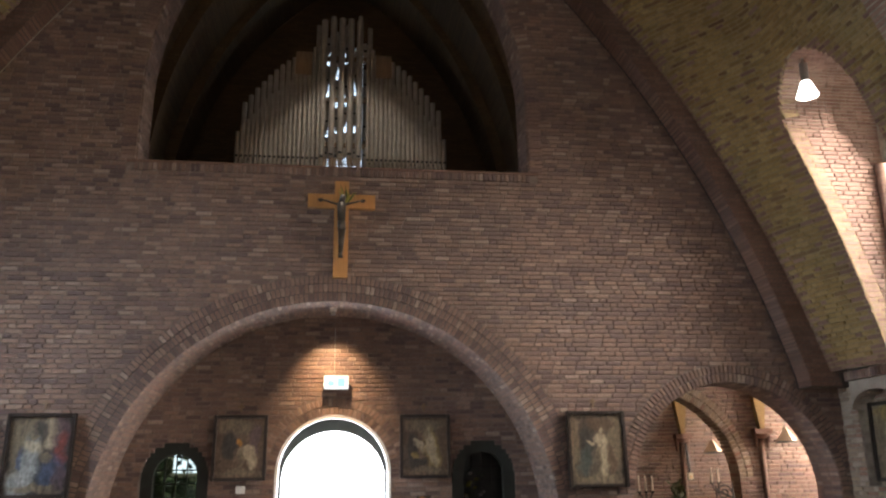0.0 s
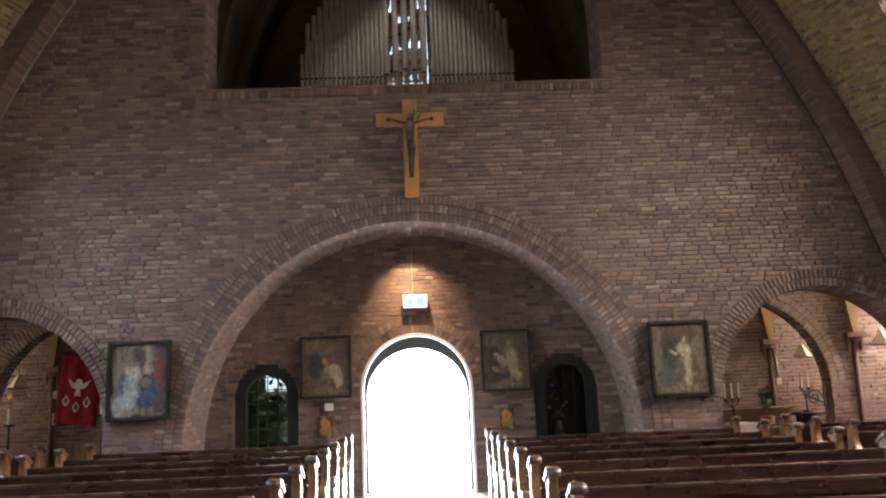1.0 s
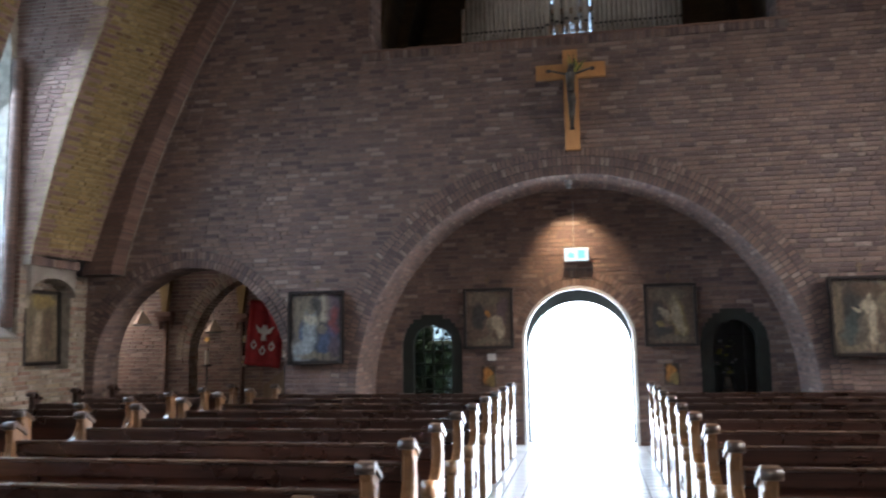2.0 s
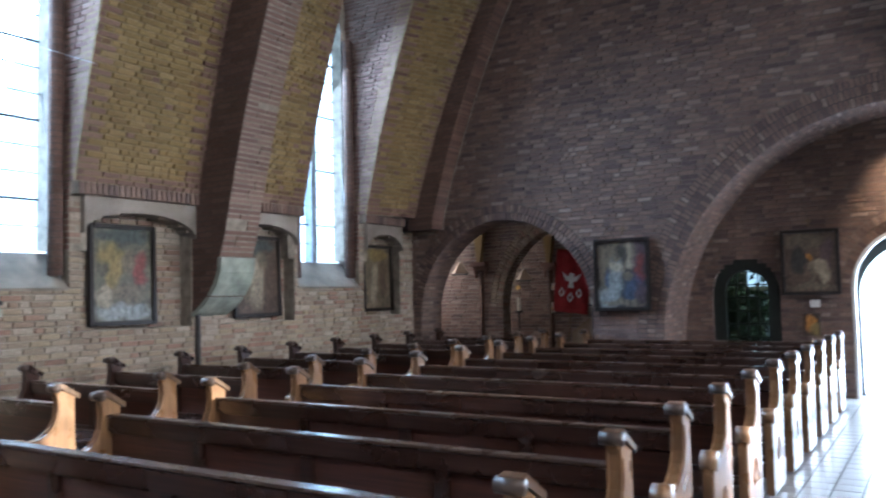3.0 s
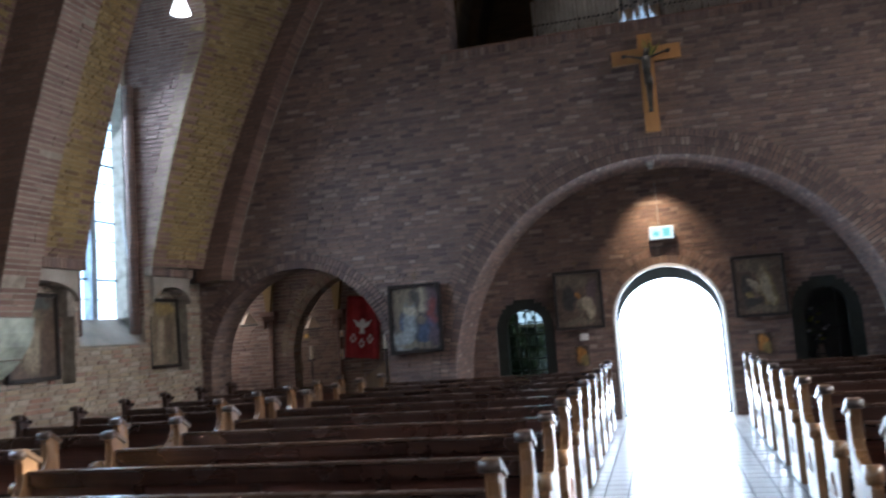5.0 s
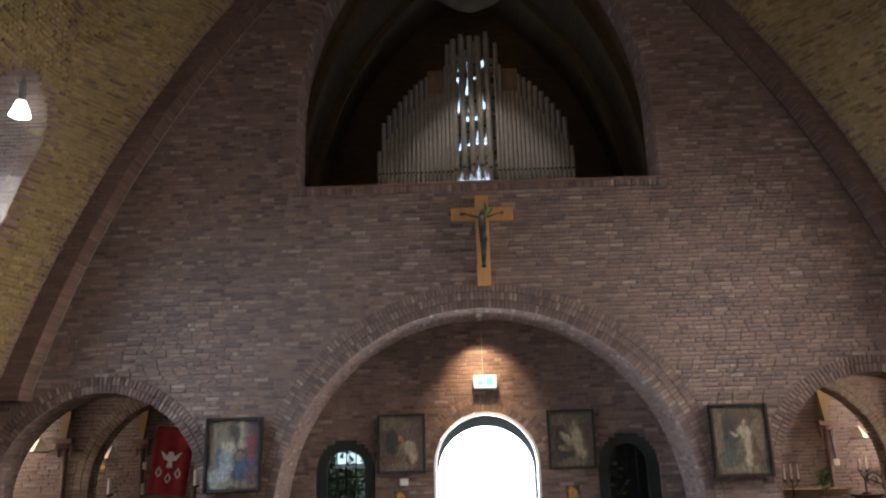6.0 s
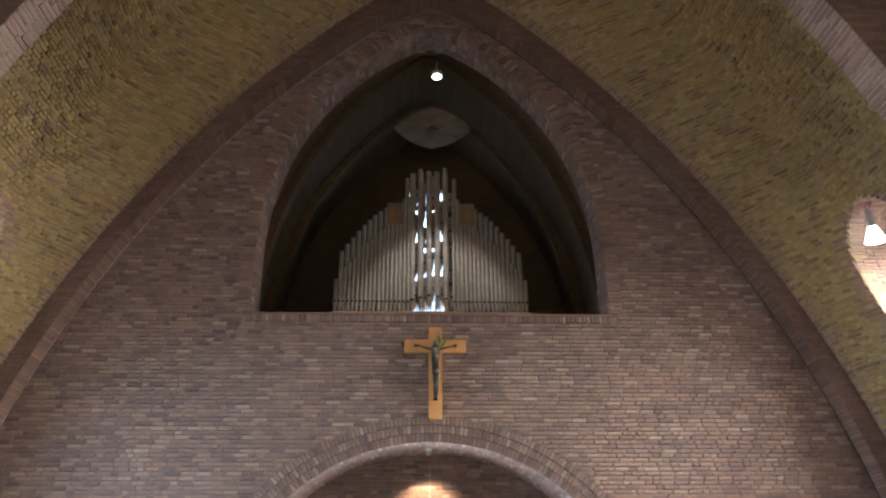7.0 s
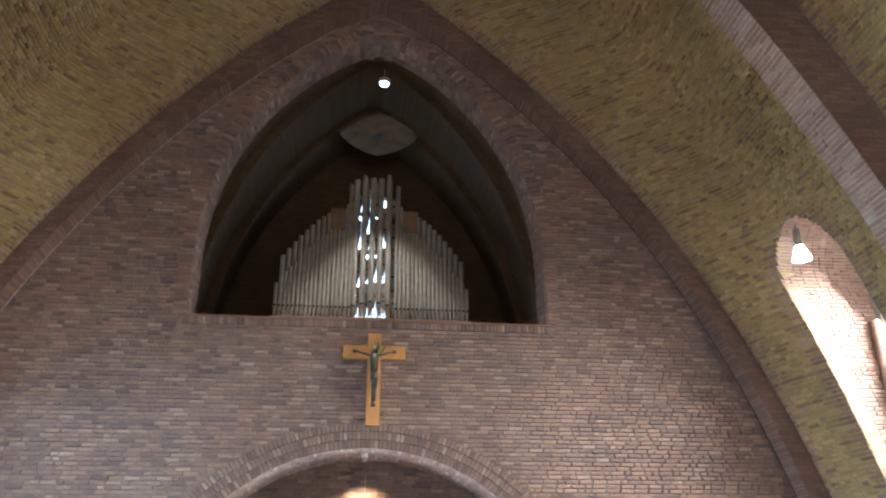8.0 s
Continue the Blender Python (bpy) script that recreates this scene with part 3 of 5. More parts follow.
def build_vault(s, name):
    """The yellow brick webs of one side, cut by the window lunettes."""
    vault = thing(name, "yellow brick parabolic vault with red toothed edges", "ceiling", kind="structure")
    yel, red, rev = Bricks(), Bricks(), Bricks()
    yparts = []
    back_v, back_f = [], []
    z = 2.69
    while z < 12.6:
        ymid = -3.0
        xa, xb = web_x(ymid, z), web_x(ymid, z + 0.02)
        slope = Vector((xb - xa, 0, 0.02)).normalized()
        dz = COURSE * slope.z
        zm = z + dz / 2
        row = int(z / COURSE)

        def solid(y):
            if any(abs(y - r) < RW for r in RIBS):
                return False
            if lunette(y, zm):
                return False
            return zm < web_params(y)[1] - 0.12
        for a, b in spans(-9.6, -0.33, solid, 0.02):
            pos, first = a, True
            while pos < b - 0.015:
                l = 0.21 if rnd.random() > (0.45 if z < 4.6 else 0.78) else 0.105
                tooth = 0.235 if row % 2 else 0.07
                if first:
                    l, first, edge = tooth, False, True
                else:
                    edge = b - pos <= tooth + 0.01
                    if not edge and b - pos - l < tooth + 0.04:
                        l = max(0.03, b - pos - tooth)
                l = min(l, b - pos)
                if b - pos - l < 0.025:
                    l = b - pos
                ym = pos + l / 2
                x0 = web_x(ym, z)
                v = Vector((s * (web_x(ym, z + 0.02) - x0), 0, 0.02)).normalized()
                uu = Vector((s * (web_x(ym + 0.05, z) - web_x(ym - 0.05, z)), 0.1, 0)).normalized()
                n = uu.cross(v)
                if n.x * s > 0:
                    n = -n
                o = Vector((s * web_x(pos, z), pos, z)) + uu * (JOINT / 2)
                tgt = red if edge or z < 2.80 or rnd.random() < 0.03 else yel
                if s < 0 and tgt is yel and l == 0.21 and -5.9 < pos < -4.5 and 2.9 < z < 4.6:
                    yparts.append((o, uu, v, n))
                    pos += l
                    continue
                tgt.add(o, uu, v, n, max(0.02, l / max(0.5, uu.y) - JOINT), COURSE - JOINT, 0.014, 0.006 * rnd.uniform(-0.6, 1.8) + (0.012 if rnd.random() < 0.03 else 0.0))
                pos += l
        # backing shell
        for a, b in spans(-20.0, 0.0, solid, 0.05):
            m = max(1, int((b - a) / 0.1))
            for k in range(m):
                p, q = a + (b - a) * k / m, a + (b - a) * (k + 1) / m
                i = len(back_v)
                for zz in (z, z + dz + 0.002):
                    back_v += [(s * (web_x(p, zz) + 0.006), p, zz), (s * (web_x(q, zz) + 0.006), q, zz)]
                    back_v += [(s * (web_x(p, zz) + 0.22), p, zz + 0.05), (s * (web_x(q, zz) + 0.22), q, zz + 0.05)]
                back_f += [(i, i + 1, i + 5, i + 4), (i + 2, i + 6, i + 7, i + 3), (i, i + 4, i + 6, i + 2), (i + 1, i + 3, i + 7, i + 5)]
        z += dz
    bk = new("mortar_bed", mesh_of("mortar_bed", back_v, back_f, M_VMORT))
    bk.parent = vault
    YEL_PARTS.append((yparts, vault))
    yel.make("yellow_brickwork", M_YEL, vault)
    red.make("red_brickwork", M_EDGE, vault)
    # crown
    m = bmesh.new()
    box(m, min(0, s * 2.6), max(0, s * 2.6), -20.0, 0.5, 12.55, 12.8)
    part("crown", m, M_YEL, vault)
    # brick-lined reveals of the lunettes
    for w in WINDOWS[:3]:
        prof = [(w + WHALF, 2.0 + 0.0625 * k) for k in range(int((LUN_SPR - 2.0) / 0.0625) + 1)]
        top = []
        for k in range(1, 27):
            t = math.sin(radians(90 * k / 26))
            top.append((w + WHALF * math.sqrt(max(0, 1 - t ** 1.8)), LUN_SPR + (LUN_TOP - LUN_SPR) * t))
        half = prof + top
        loop = half + [(2 * w - y, z) for y, z in half[::-1][1:]]
        shell_v, shell_f = [], []
        for (ya, za), (yb, zb) in zip(loop[:-1], loop[1:]):
            v = Vector((0, yb - ya, zb - za))
            l = v.length
            if l < 1e-4:
                continue
            v.normalize()
            xin = web_x((ya + yb) / 2, max(2.7, (za + zb) / 2)) + 0.02 if max(za, zb) > 2.7 else FRONT
            u = X * s
            n = u.cross(v)
            mid = Vector((0, w - (ya + yb) / 2, 4.2 - (za + zb) / 2))
            if n.dot(mid) < 0:
                n = -n
            pos = xin
            while pos < NICHE + 0.01:
                d = min(rnd.choice((0.21, 0.21, 0.105)), NICHE + 0.012 - pos)
                if d < 0.02:
                    break
                rev.add(Vector((s * (pos + JOINT / 2), ya, za)) + v * (JOINT / 2), u, v, n, max(0.012, d - JOINT), max(0.012, l - JOINT), 0.012, 0.004 * rnd.uniform(0, 1.5))
                pos += d
            i = len(shell_v)
            for off in (0.012, 0.2):
                for yy, zz in ((ya, za), (yb, zb)):
                    p = Vector((0, yy, zz)) - n * off
                    shell_v += [(s * xin, p.y, p.z), (s * (NICHE + 0.02), p.y, p.z)]
            shell_f += [(i, i + 1, i + 3, i + 2), (i + 4, i + 6, i + 7, i + 5), (i, i + 2, i + 6, i + 4)]
        sh = new("reveal_core", mesh_of("reveal_core", shell_v, shell_f, M_MORTARP))
        sh.parent = vault
    rev.make("window_reveal_brickwork", M_RIBF, vault)
    return vault


build_vault(-1, "vault_south")
build_vault(1, "vault_north")


def build_rib(s, y0, y1, inner, outer, zmax, corbel):
    rib = thing("vault_rib", "dark red brick vault rib" + (" on a green-grey stone corbel" if corbel else " along the end wall"), "rib", "vault ribs", "structure")
    m = bmesh.new()
    zs = [2.5 + (zmax - 2.5) * k / 60 for k in range(61)]
    a = [(s * inner(z), z) for z in zs]
    b = [(s * (outer(z) + 0.1), z) for z in zs]
    if corbel:
        a = [(s * 6.60, 1.96), (s * 6.52, 2.2)] + a
        b = [(s * 7.15, 1.96), (s * 7.15, 2.2)] + [(s * max(abs(p[0]), 7.15 if p[1] < 2.7 else 0), p[1]) for p in b]
    ring(m, a, b, "y", y0, y1)
    part("rib_body", m, M_RIB, rib)
    m = bmesh.new()
    ring(m, [(x - s * 0.004, z) for x, z in a], [(x + s * 0.012, z) for x, z in a], "y", y0 + 0.004, y1 - 0.004)
    part("joint_bed", m, M_MORTARP if corbel else M_RIB, rib, "mortar joints")
    face = Bricks()
    w = y1 - y0
    for (xa, za), (xb, zb) in zip(a[:-1], a[1:]):
        if za > 9.5:
            break
        v = Vector((xb - xa, 0, zb - za))
        cnt = max(1, round(v.length / COURSE))
        step = v.length / cnt
        v.normalize()
        n = Vector((-v.z, 0, v.x)) * s
        for k in range(cnt):
            o = Vector((xa, y0, za)) + v * (k * step + JOINT / 2)
            if corbel:
                cut = rnd.choice((0.62, 0.62, 0.36, 0.5, 0.66))
                for p, q in ((0, cut), (cut, 1.0)):
                    if q - p > 0.05:
                        face.add(o + Y * (p * w + 0.003), Y, v, n, (q - p) * w - 0.006, step - JOINT, 0.01, 0.012 * rnd.uniform(0.3, 1.3))
            else:
                face.add(o + Y * 0.003, Y, v, n, w - 0.006, step - JOINT, 0.01, 0.005)
    if not corbel:
        m = bmesh.new()
        # On the north side a black strip stands for the shadow in the gap.
        ring(m, [(x - s * 0.014, z) for x, z in a], [(x + s * 0.01, z) for x, z in a], "y", -0.020, -0.002)
        part("wall_joint", m, M_IRON if s > 0 else M_MORTARP, rib, "black strip drawn for the shade in an open joint" if s > 0 else "pale mortar joint")
    # Corbel ribs get the lit-face mix; end ribs keep the darker brick.
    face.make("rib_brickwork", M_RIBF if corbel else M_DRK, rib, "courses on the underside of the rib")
    if corbel:
        low = [(6.60, 1.96), (6.62, 1.80), (6.68, 1.66), (6.78, 1.53), (6.90, 1.42), (7.02, 1.34), (7.10, 1.30)]
        m = bmesh.new()
        prism(m, [(s * x, z) for x, z in low] + [(s * 7.2, 1.30), (s * 7.2, 1.96)], "y", y0 + 0.004, y1 - 0.004)
        part("corbel_core", m, M_RIB, rib)
        for nm, p in (("corbel_upper", low[:4]), ("corbel_lower", low[4:])):
            m = bmesh.new()
            if nm == "corbel_lower":
                p = [(6.80, 1.51)] + p
            ring(m, [(s * (x - 0.045), z - 0.012) for x, z in p], [(s * (x + 0.02), z) for x, z in p], "y", y0 - 0.006, y1 + 0.006)
            part(nm, m, M_STONE, rib, "green-grey stone corbel")
    return rib


for s in (-1, 1):
    for r in RIBS[:3]:
        build_rib(s, r - RW, r + RW, rib_x, lambda z: web_x(-3, z), 12.6, True)
    build_rib(s, -0.34, 0.0, lambda z: max(0.05, wall_x(max(z, 2.6))), lambda z: web_x(-0.33, z), 11.5, False)

# Added block that covers a bright gap between the end ribs and the crown.
m = bmesh.new()
prism(m, [(-0.75, 11.05), (0.0, 11.45), (0.75, 11.05), (0.9, 12.4), (-0.9, 12.4)], "y", -0.36, -0.01)
tagged(part("keystone", m, M_RIB), "dark brick filler over the gap where the end ribs meet", "keystone", kind="structure")

# back of the place: chancel wall behind the walk, loft and chapels
back = part("wall_east", box(bmesh.new(), -9, 9, -20.4, -20.0, 0, 12.8), M_DRK)
tagged(back, "plain wall closing the church behind the walk", "wall", kind="structure")

# porch: inner wall with the door, two small windows
PY = 1.06
porch = thing("wall_porch", "dark brick porch wall round the open door", "wall", kind="structure")


def porch_open(x, z):
    if z < 1.44:
        if abs(x - 0.02) < 0.80:
            return True
    elif math.hypot(x - 0.02, z - 1.44) < 0.80:
        return True
    for c in (-2.11, 2.14):
        if 0.55 < z < 1.43 and abs(x - c) < 0.45 or z >= 1.43 and math.hypot(x - c, z - 1.43) < 0.45:
            return True
    return False


def porch_field(x, z):
    if z > 1.44 and math.hypot(x - 0.02, z - 1.44) < 0.80 + 0.24:
        return False
    return not porch_open(x, z)


core, fb = bmesh.new(), Bricks()
for k in range(int(4.0 / COURSE)):
    z = k * COURSE
    for a, b in spans(-3.3, 3.3, lambda x: not porch_open(x, z + COURSE / 2), 0.02):
        box(core, a, b, PY + 0.01, PY + 0.5, z, z + COURSE)
    for a, b in spans(-3.05, 3.05, lambda x: porch_field(x, z + COURSE / 2), 0.02):
        fb.run(Vector((a, PY, z + JOINT / 2)), X, Z, -Y, b - a, rnd, 0.005)
rows3 = []
voussoirs(porch, rows3, 0.02, 1.44, 0.80, 0, 180, 2, PY, 0)
for o, u, v, l, w in rows3:
    fb.add(o, u, v, -Y, l, w, 0.012, 0.006 * rnd.uniform(0.3, 1.5))
part("mortar_core", core, M_MORTAR, porch)
fb.make("brickwork", M_RED, porch)
m = bmesh.new()
box(m, -9.0, -3.0, 1.0, 1.06, 2.9, 5.4)
box(m, 3.0, 9.0, 1.0, 1.06, 2.9, 5.4)
box(m, -9.0, 9.0, 0.58, 5.4, 5.25, 5.4)
box(m, -9.0, -2.9, 0.58, 5.4, 2.95, 3.05)
box(m, 2.9, 9.0, 0.58, 5.4, 2.95, 3.05)
part("loft_floor", m, M_CEMENT, porch)
m = bmesh.new()
for s in (-1, 1):
    a, b = sorted((s * 3.0, s * 3.3))
    box(m, a, b, 0.58, 5.2, 0, 3.0)
part("porch_partition", m, M_DRK, porch)

# organ loft
loft = thing("organ_loft", "dark vaulted organ loft behind the pointed arch", "loft", kind="structure")
m = bmesh.new()
box(m, -3.6, -0.36, 4.7, 4.9, 5.4, 12.5)
box(m, 0.44, 3.6, 4.7, 4.9, 5.4, 12.5)
box(m, -0.36, 0.44, 4.7, 4.9, 5.4, 7.2)
box(m, -0.36, 0.44, 4.7, 4.9, 10.2, 12.5)
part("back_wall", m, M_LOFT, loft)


def loft_curve(y):
    return [(curve_x(5.4 + (11.6 - 5.4) * k / 30, 3.2, 5.4, 11.7, 0.95), 5.4 + (11.6 - 5.4) * k / 30) for k in range(31)]


m = bmesh.new()
half = loft_curve(0)
pts = half + [(-x, z) for x, z in half[::-1]]
ring(m, pts, [(x * 1.1, z + 0.1) for x, z in pts], "y", 0.58, 4.7)
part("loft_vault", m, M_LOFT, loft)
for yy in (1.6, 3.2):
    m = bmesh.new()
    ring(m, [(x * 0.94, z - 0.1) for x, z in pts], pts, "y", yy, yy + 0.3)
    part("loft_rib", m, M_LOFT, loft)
m = bmesh.new()
outline = []
for k in range(32):
    a = 2 * math.pi * k / 32
    r_ = (abs(math.cos(a)) ** 1.35 + abs(math.sin(a)) ** 1.35) ** (-1 / 1.35)
    outline.append((0.1 + 0.80 * r_ * math.cos(a), 2.5 + 0.80 * r_ * math.sin(a)))
prism(m, outline, "z", 10.44, 10.50, 0.012)
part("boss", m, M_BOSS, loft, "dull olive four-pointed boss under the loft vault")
# Solid plug for the hole in the boss; its inner shade is in the colour.
m = bmesh.new()
cyl(m, (0.1, 2.5, 10.40), (0.1, 2.5, 10.45), 0.12, 0.12, 4)
part("dark_boss_plug", m, M_JOINTD, loft)


def pane_grid(bm_lead, y, x0, x1, z0, z1, nx, nz, t=0.012):
    for k in range(nx + 1):
        x = x0 + (x1 - x0) * k / nx
        box(bm_lead, x - t / 2, x + t / 2, y - 0.008, y + 0.008, z0, z1)
    for k in range(nz + 1):
        z = z0 + (z1 - z0) * k / nz
        box(bm_lead, x0, x1, y - 0.009, y + 0.009, z - t / 2, z + t / 2)


ow = thing("window_organ", "narrow leaded window glowing behind the organ pipes", "window", kind="structure")
part("pane", box(bmesh.new(), -0.36, 0.44, 4.78, 4.79, 7.2, 10.2), M_STAIN, ow)
m = bmesh.new()
pane_grid(m, 4.76, -0.36, 0.44, 7.2, 10.2, 4, 9, 0.022)
part("leading", m, M_LEAD, ow)

# chapels behind the small arches
for s in (-1, 1):
    ch = thing("chapel", "brick side chapel behind the small arch, " + ("dim" if s < 0 else "lit warm by sun"), "chapel", kind="structure")
    cx = s * 4.85
    core, fb = bmesh.new(), Bricks()

    def chapel_open(x, z, g=0.0):
        return abs(x - cx) < 1.36 + g if z < 1.25 else math.hypot(x - cx, z - 1.25) < 1.36 + g
    lo, hi = sorted((s * 3.3, s * 8.4))
    for k in range(int(3.0 / COURSE)):
        z = k * COURSE
        for a, b in spans(lo, hi, lambda x: not chapel_open(x, z + COURSE / 2, 0.035), 0.02):
            box(core, a, b, 1.51, 1.8, z, z + COURSE)
        for a, b in spans(lo, hi, lambda x: not chapel_open(x, z + COURSE / 2, 0.24 if z > 1.25 else 0.0), 0.02):
            fb.run(Vector((a, 1.5, z + JOINT / 2)), X, Z, -Y, b - a, rnd, 0.006)
        fb.run(Vector((lo, 3.0, z + JOINT / 2)), X, Z, -Y, hi - lo, rnd, 0.006)
        fb.run(Vector((s * 8.4, 0.58, z + JOINT / 2)), Y, Z, X * -s, 2.42, rnd, 0.006)
    box(core, lo, hi, 3.01, 3.3, 0, 3.0)
    a, b = sorted((s * 8.4, s * 8.7))
    box(core, a, b, 0.58, 3.3, 0, 3.0)
    rows4 = []
    voussoirs(ch, rows4, cx, 1.25, 1.36, 0, 180, 2, 1.5, 0)
    rb = Bricks()
    for o, u, v, l, w in rows4:
        rb.add(o, u, v, -Y, l, w, 0.012, 0.008 * rnd.uniform(0.3, 1.5))
    rb.make("arch_ring", M_PALE, ch, "pale brick ring of the inner arch")
    sb = Bricks()
    pts = line_soffit(cx + 1.36, 0, 1.25)[:-1] + arc(cx, 1.25, 1.36, 0, 180, 68) + line_soffit(cx - 1.36, 0, 1.25)[::-1][1:]
    soffit(sb, pts, 1.5, 1.8, 1)
    part("mortar_core", core, M_MORTARP, ch)
    fb.make("brickwork", M_RED, ch)
    sb.make("arch_lining", M_PALE, ch)
    # half-round wall shafts with caps
    for xx, yy in ((s * 6.62, 1.5), (s * 5.98, 3.0)):
        m = bmesh.new()
        cyl(m, (xx, yy, 0), (xx, yy, 1.95), 0.042, 0.042, 14)
        part("wall_shaft", m, M_RIB, ch, smooth=True)
        m = bmesh.new()
        box(m, xx - 0.15, xx + 0.15, yy - 0.14, yy, 1.95, 2.03, 0.01)
        cyl(m, (xx, yy, 1.88), (xx, yy, 1.95), 0.09, 0.14, 14)
        for e in (-0.10, 0.10):
            cyl(m, (xx + e, yy - 0.03, 1.74), (xx + e, yy - 0.03, 1.95), 0.012, 0.05, 8)
        part("shaft_cap", m, M_DRK, ch)
        m = bmesh.new()
        prism(m, [(xx - 0.035, 2.03), (xx + 0.035, 2.03), (xx + 0.15, 2.9), (xx - 0.15, 2.9)], "y", yy - 0.10, yy)
        part("shaft_rib", m, M_YEL, ch)

# ---- windows and door ----
for s in (-1, 1):
    for w in WINDOWS:
        win = thing("window", "tall two-light leaded window with clear bright panes", "window", "nave windows", "structure")
        m = bmesh.new()
        a, b = sorted((s * GLASS, s * (GLASS + 0.006)))
        box(m, a, b, w - 0.56, w + 0.56, 1.95, 6.4)
        g = part("pane", m, M_GLASS, win)
        g.visible_shadow = False
        m = bmesh.new()
        a, b = sorted((s * (GLASS - 0.09), s * (GLASS + 0.05)))
        prism(m, [(a, w - 0.05), (b, w - 0.055), (b, w + 0.055), (a, w + 0.05)], "z", 1.98, 6.3)
        part("mullion", m, M_MULL, win, "grey stone mullion, window flare in its blue tint")
        a, b = sorted((s * (GLASS - 0.012), s * (GLASS + 0.012)))
        for k in range(15):
            m = bmesh.new()
            big = k % 3 == 1
            h = 0.013 if big else 0.0065
            box(m, a, b, w - 0.55, w + 0.55, 2.25 + 0.27 * k - h, 2.25 + 0.27 * k + h)
            part("glazing_bar", m, M_LEAD, win)
        # sloping sill and moulded jamb shafts
        m = bmesh.new()
        prism(m, [(s * (FRONT - 0.010), 1.60), (s * GLASS, 1.60), (s * GLASS, 1.985), (s * (FRONT - 0.010), 1.625)], "y", w - WHALF, w + WHALF)
        part("sloping_sill", m, M_SILL, win, "grey sloping cement sill")
        for t in (-1, 1):
            m = bmesh.new()
            cyl(m, (s * 7.16, w + t * 0.585, 1.75), (s * 7.16, w + t * 0.585, 5.3), 0.075, 0.075, 12)
            part("jamb_shaft", m, M_RIB, win, "round brick shaft of the jamb", smooth=True)

door = thing("door_1", "open round-arched doorway with a pale frame", "door", kind="structure")
m = bmesh.new()
pts = [(0.82, 0.0)] + arc(0.02, 1.44, 0.80, 0, 180, 40) + [(-0.78, 0.0)]
pin = [(0.775, 0.0)] + arc(0.02, 1.44, 0.755, 0, 180, 40) + [(-0.735, 0.0)]
ring(m, pin, pts, "y", PY - 0.015, PY + 0.09)
part("door_frame", m, M_WHITE, door, "white painted arched frame")
m = bmesh.new()
pts = [(0.80, 0.0)] + arc(0.02, 1.44, 0.78, 0, 180, 40) + [(-0.76, 0.0)]
pin = [(0.755, 0.0)] + [(0.02 + 0.735 * math.cos(math.pi * k / 40), 1.36 + 0.68 * math.sin(math.pi * k / 40)) for k in range(41)] + [(-0.715, 0.0)]
ring(m, pin, pts, "y", PY + 0.35, PY + 0.55)
part("outer_reveal", m, M_GREEN, door)
day = part("backdrop", box(bmesh.new(), -1.45, 1.45, 1.70, 1.745, -0.005, 2.9), M_DAY)
tagged(day, "bright daylight outside the open door", "backdrop", kind="structure")
day2 = part("backdrop", box(bmesh.new(), -4.0, 4.0, 5.6, 5.65, 4.6, 13.5), M_DIM)
tagged(day2, "bright daylight behind the organ window", "backdrop", kind="structure")

sky_gap = part("backdrop", box(bmesh.new(), -3.0, -2.2, 5.6, 5.65, 1.5, 3.2), M_DAY)
tagged(sky_gap, "bright sky beyond the shrub outside the porch", "backdrop", kind="structure")

for c, words in ((-2.11, "dark green arched leaded window with daylight behind"), (2.14, "dark green arched window niche with flowers behind bars")):
    win = thing("window_porch", words, "window", "porch windows", "structure")
    m = bmesh.new()
    pts = [(c + 0.485, 0.50)] + arc(c, 1.43, 0.485, 0, 180, 28) + [(c - 0.485, 0.50)]
    pin = [(c + 0.29, 0.60)] + arc(c, 1.43, 0.29, 0, 180, 28) + [(c - 0.29, 0.60)]
    ring(m, pin, pts, "y", PY + 0.04, PY + 0.16)
    part("window_frame", m, M_GREEN, win)
    m = bmesh.new()
    prism(m, pin, "y", PY + 0.12, PY + 0.13)
    if c < 0:
        part("pane", m, M_GLASSDK, win)
    else:
        m.free()
    m = bmesh.new()
    pane_grid(m, PY + 0.11, c - 0.29, c + 0.29, 0.6, 1.70, 4, 6, 0.016)
    part("glazing_bars", m, M_IRON, win)


# ---- pews ----
END_PROFILE = [(0.072, 0.02), (0.072, 0.50), (0.058, 0.53), (0.052, 0.80), (0.070, 0.835), (0.070, 0.852), (-0.045, 0.915), (-0.068, 0.905), (-0.068, 0.875),
               (-0.054, 0.85), (-0.050, 0.79), (-0.060, 0.72), (-0.085, 0.665), (-0.125, 0.622), (-0.18, 0.592), (-0.24, 0.585), (-0.30, 0.60), (-0.345, 0.60), (-0.365, 0.56),
               (-0.35, 0.525), (-0.37, 0.50), (-0.37, 0.02)]


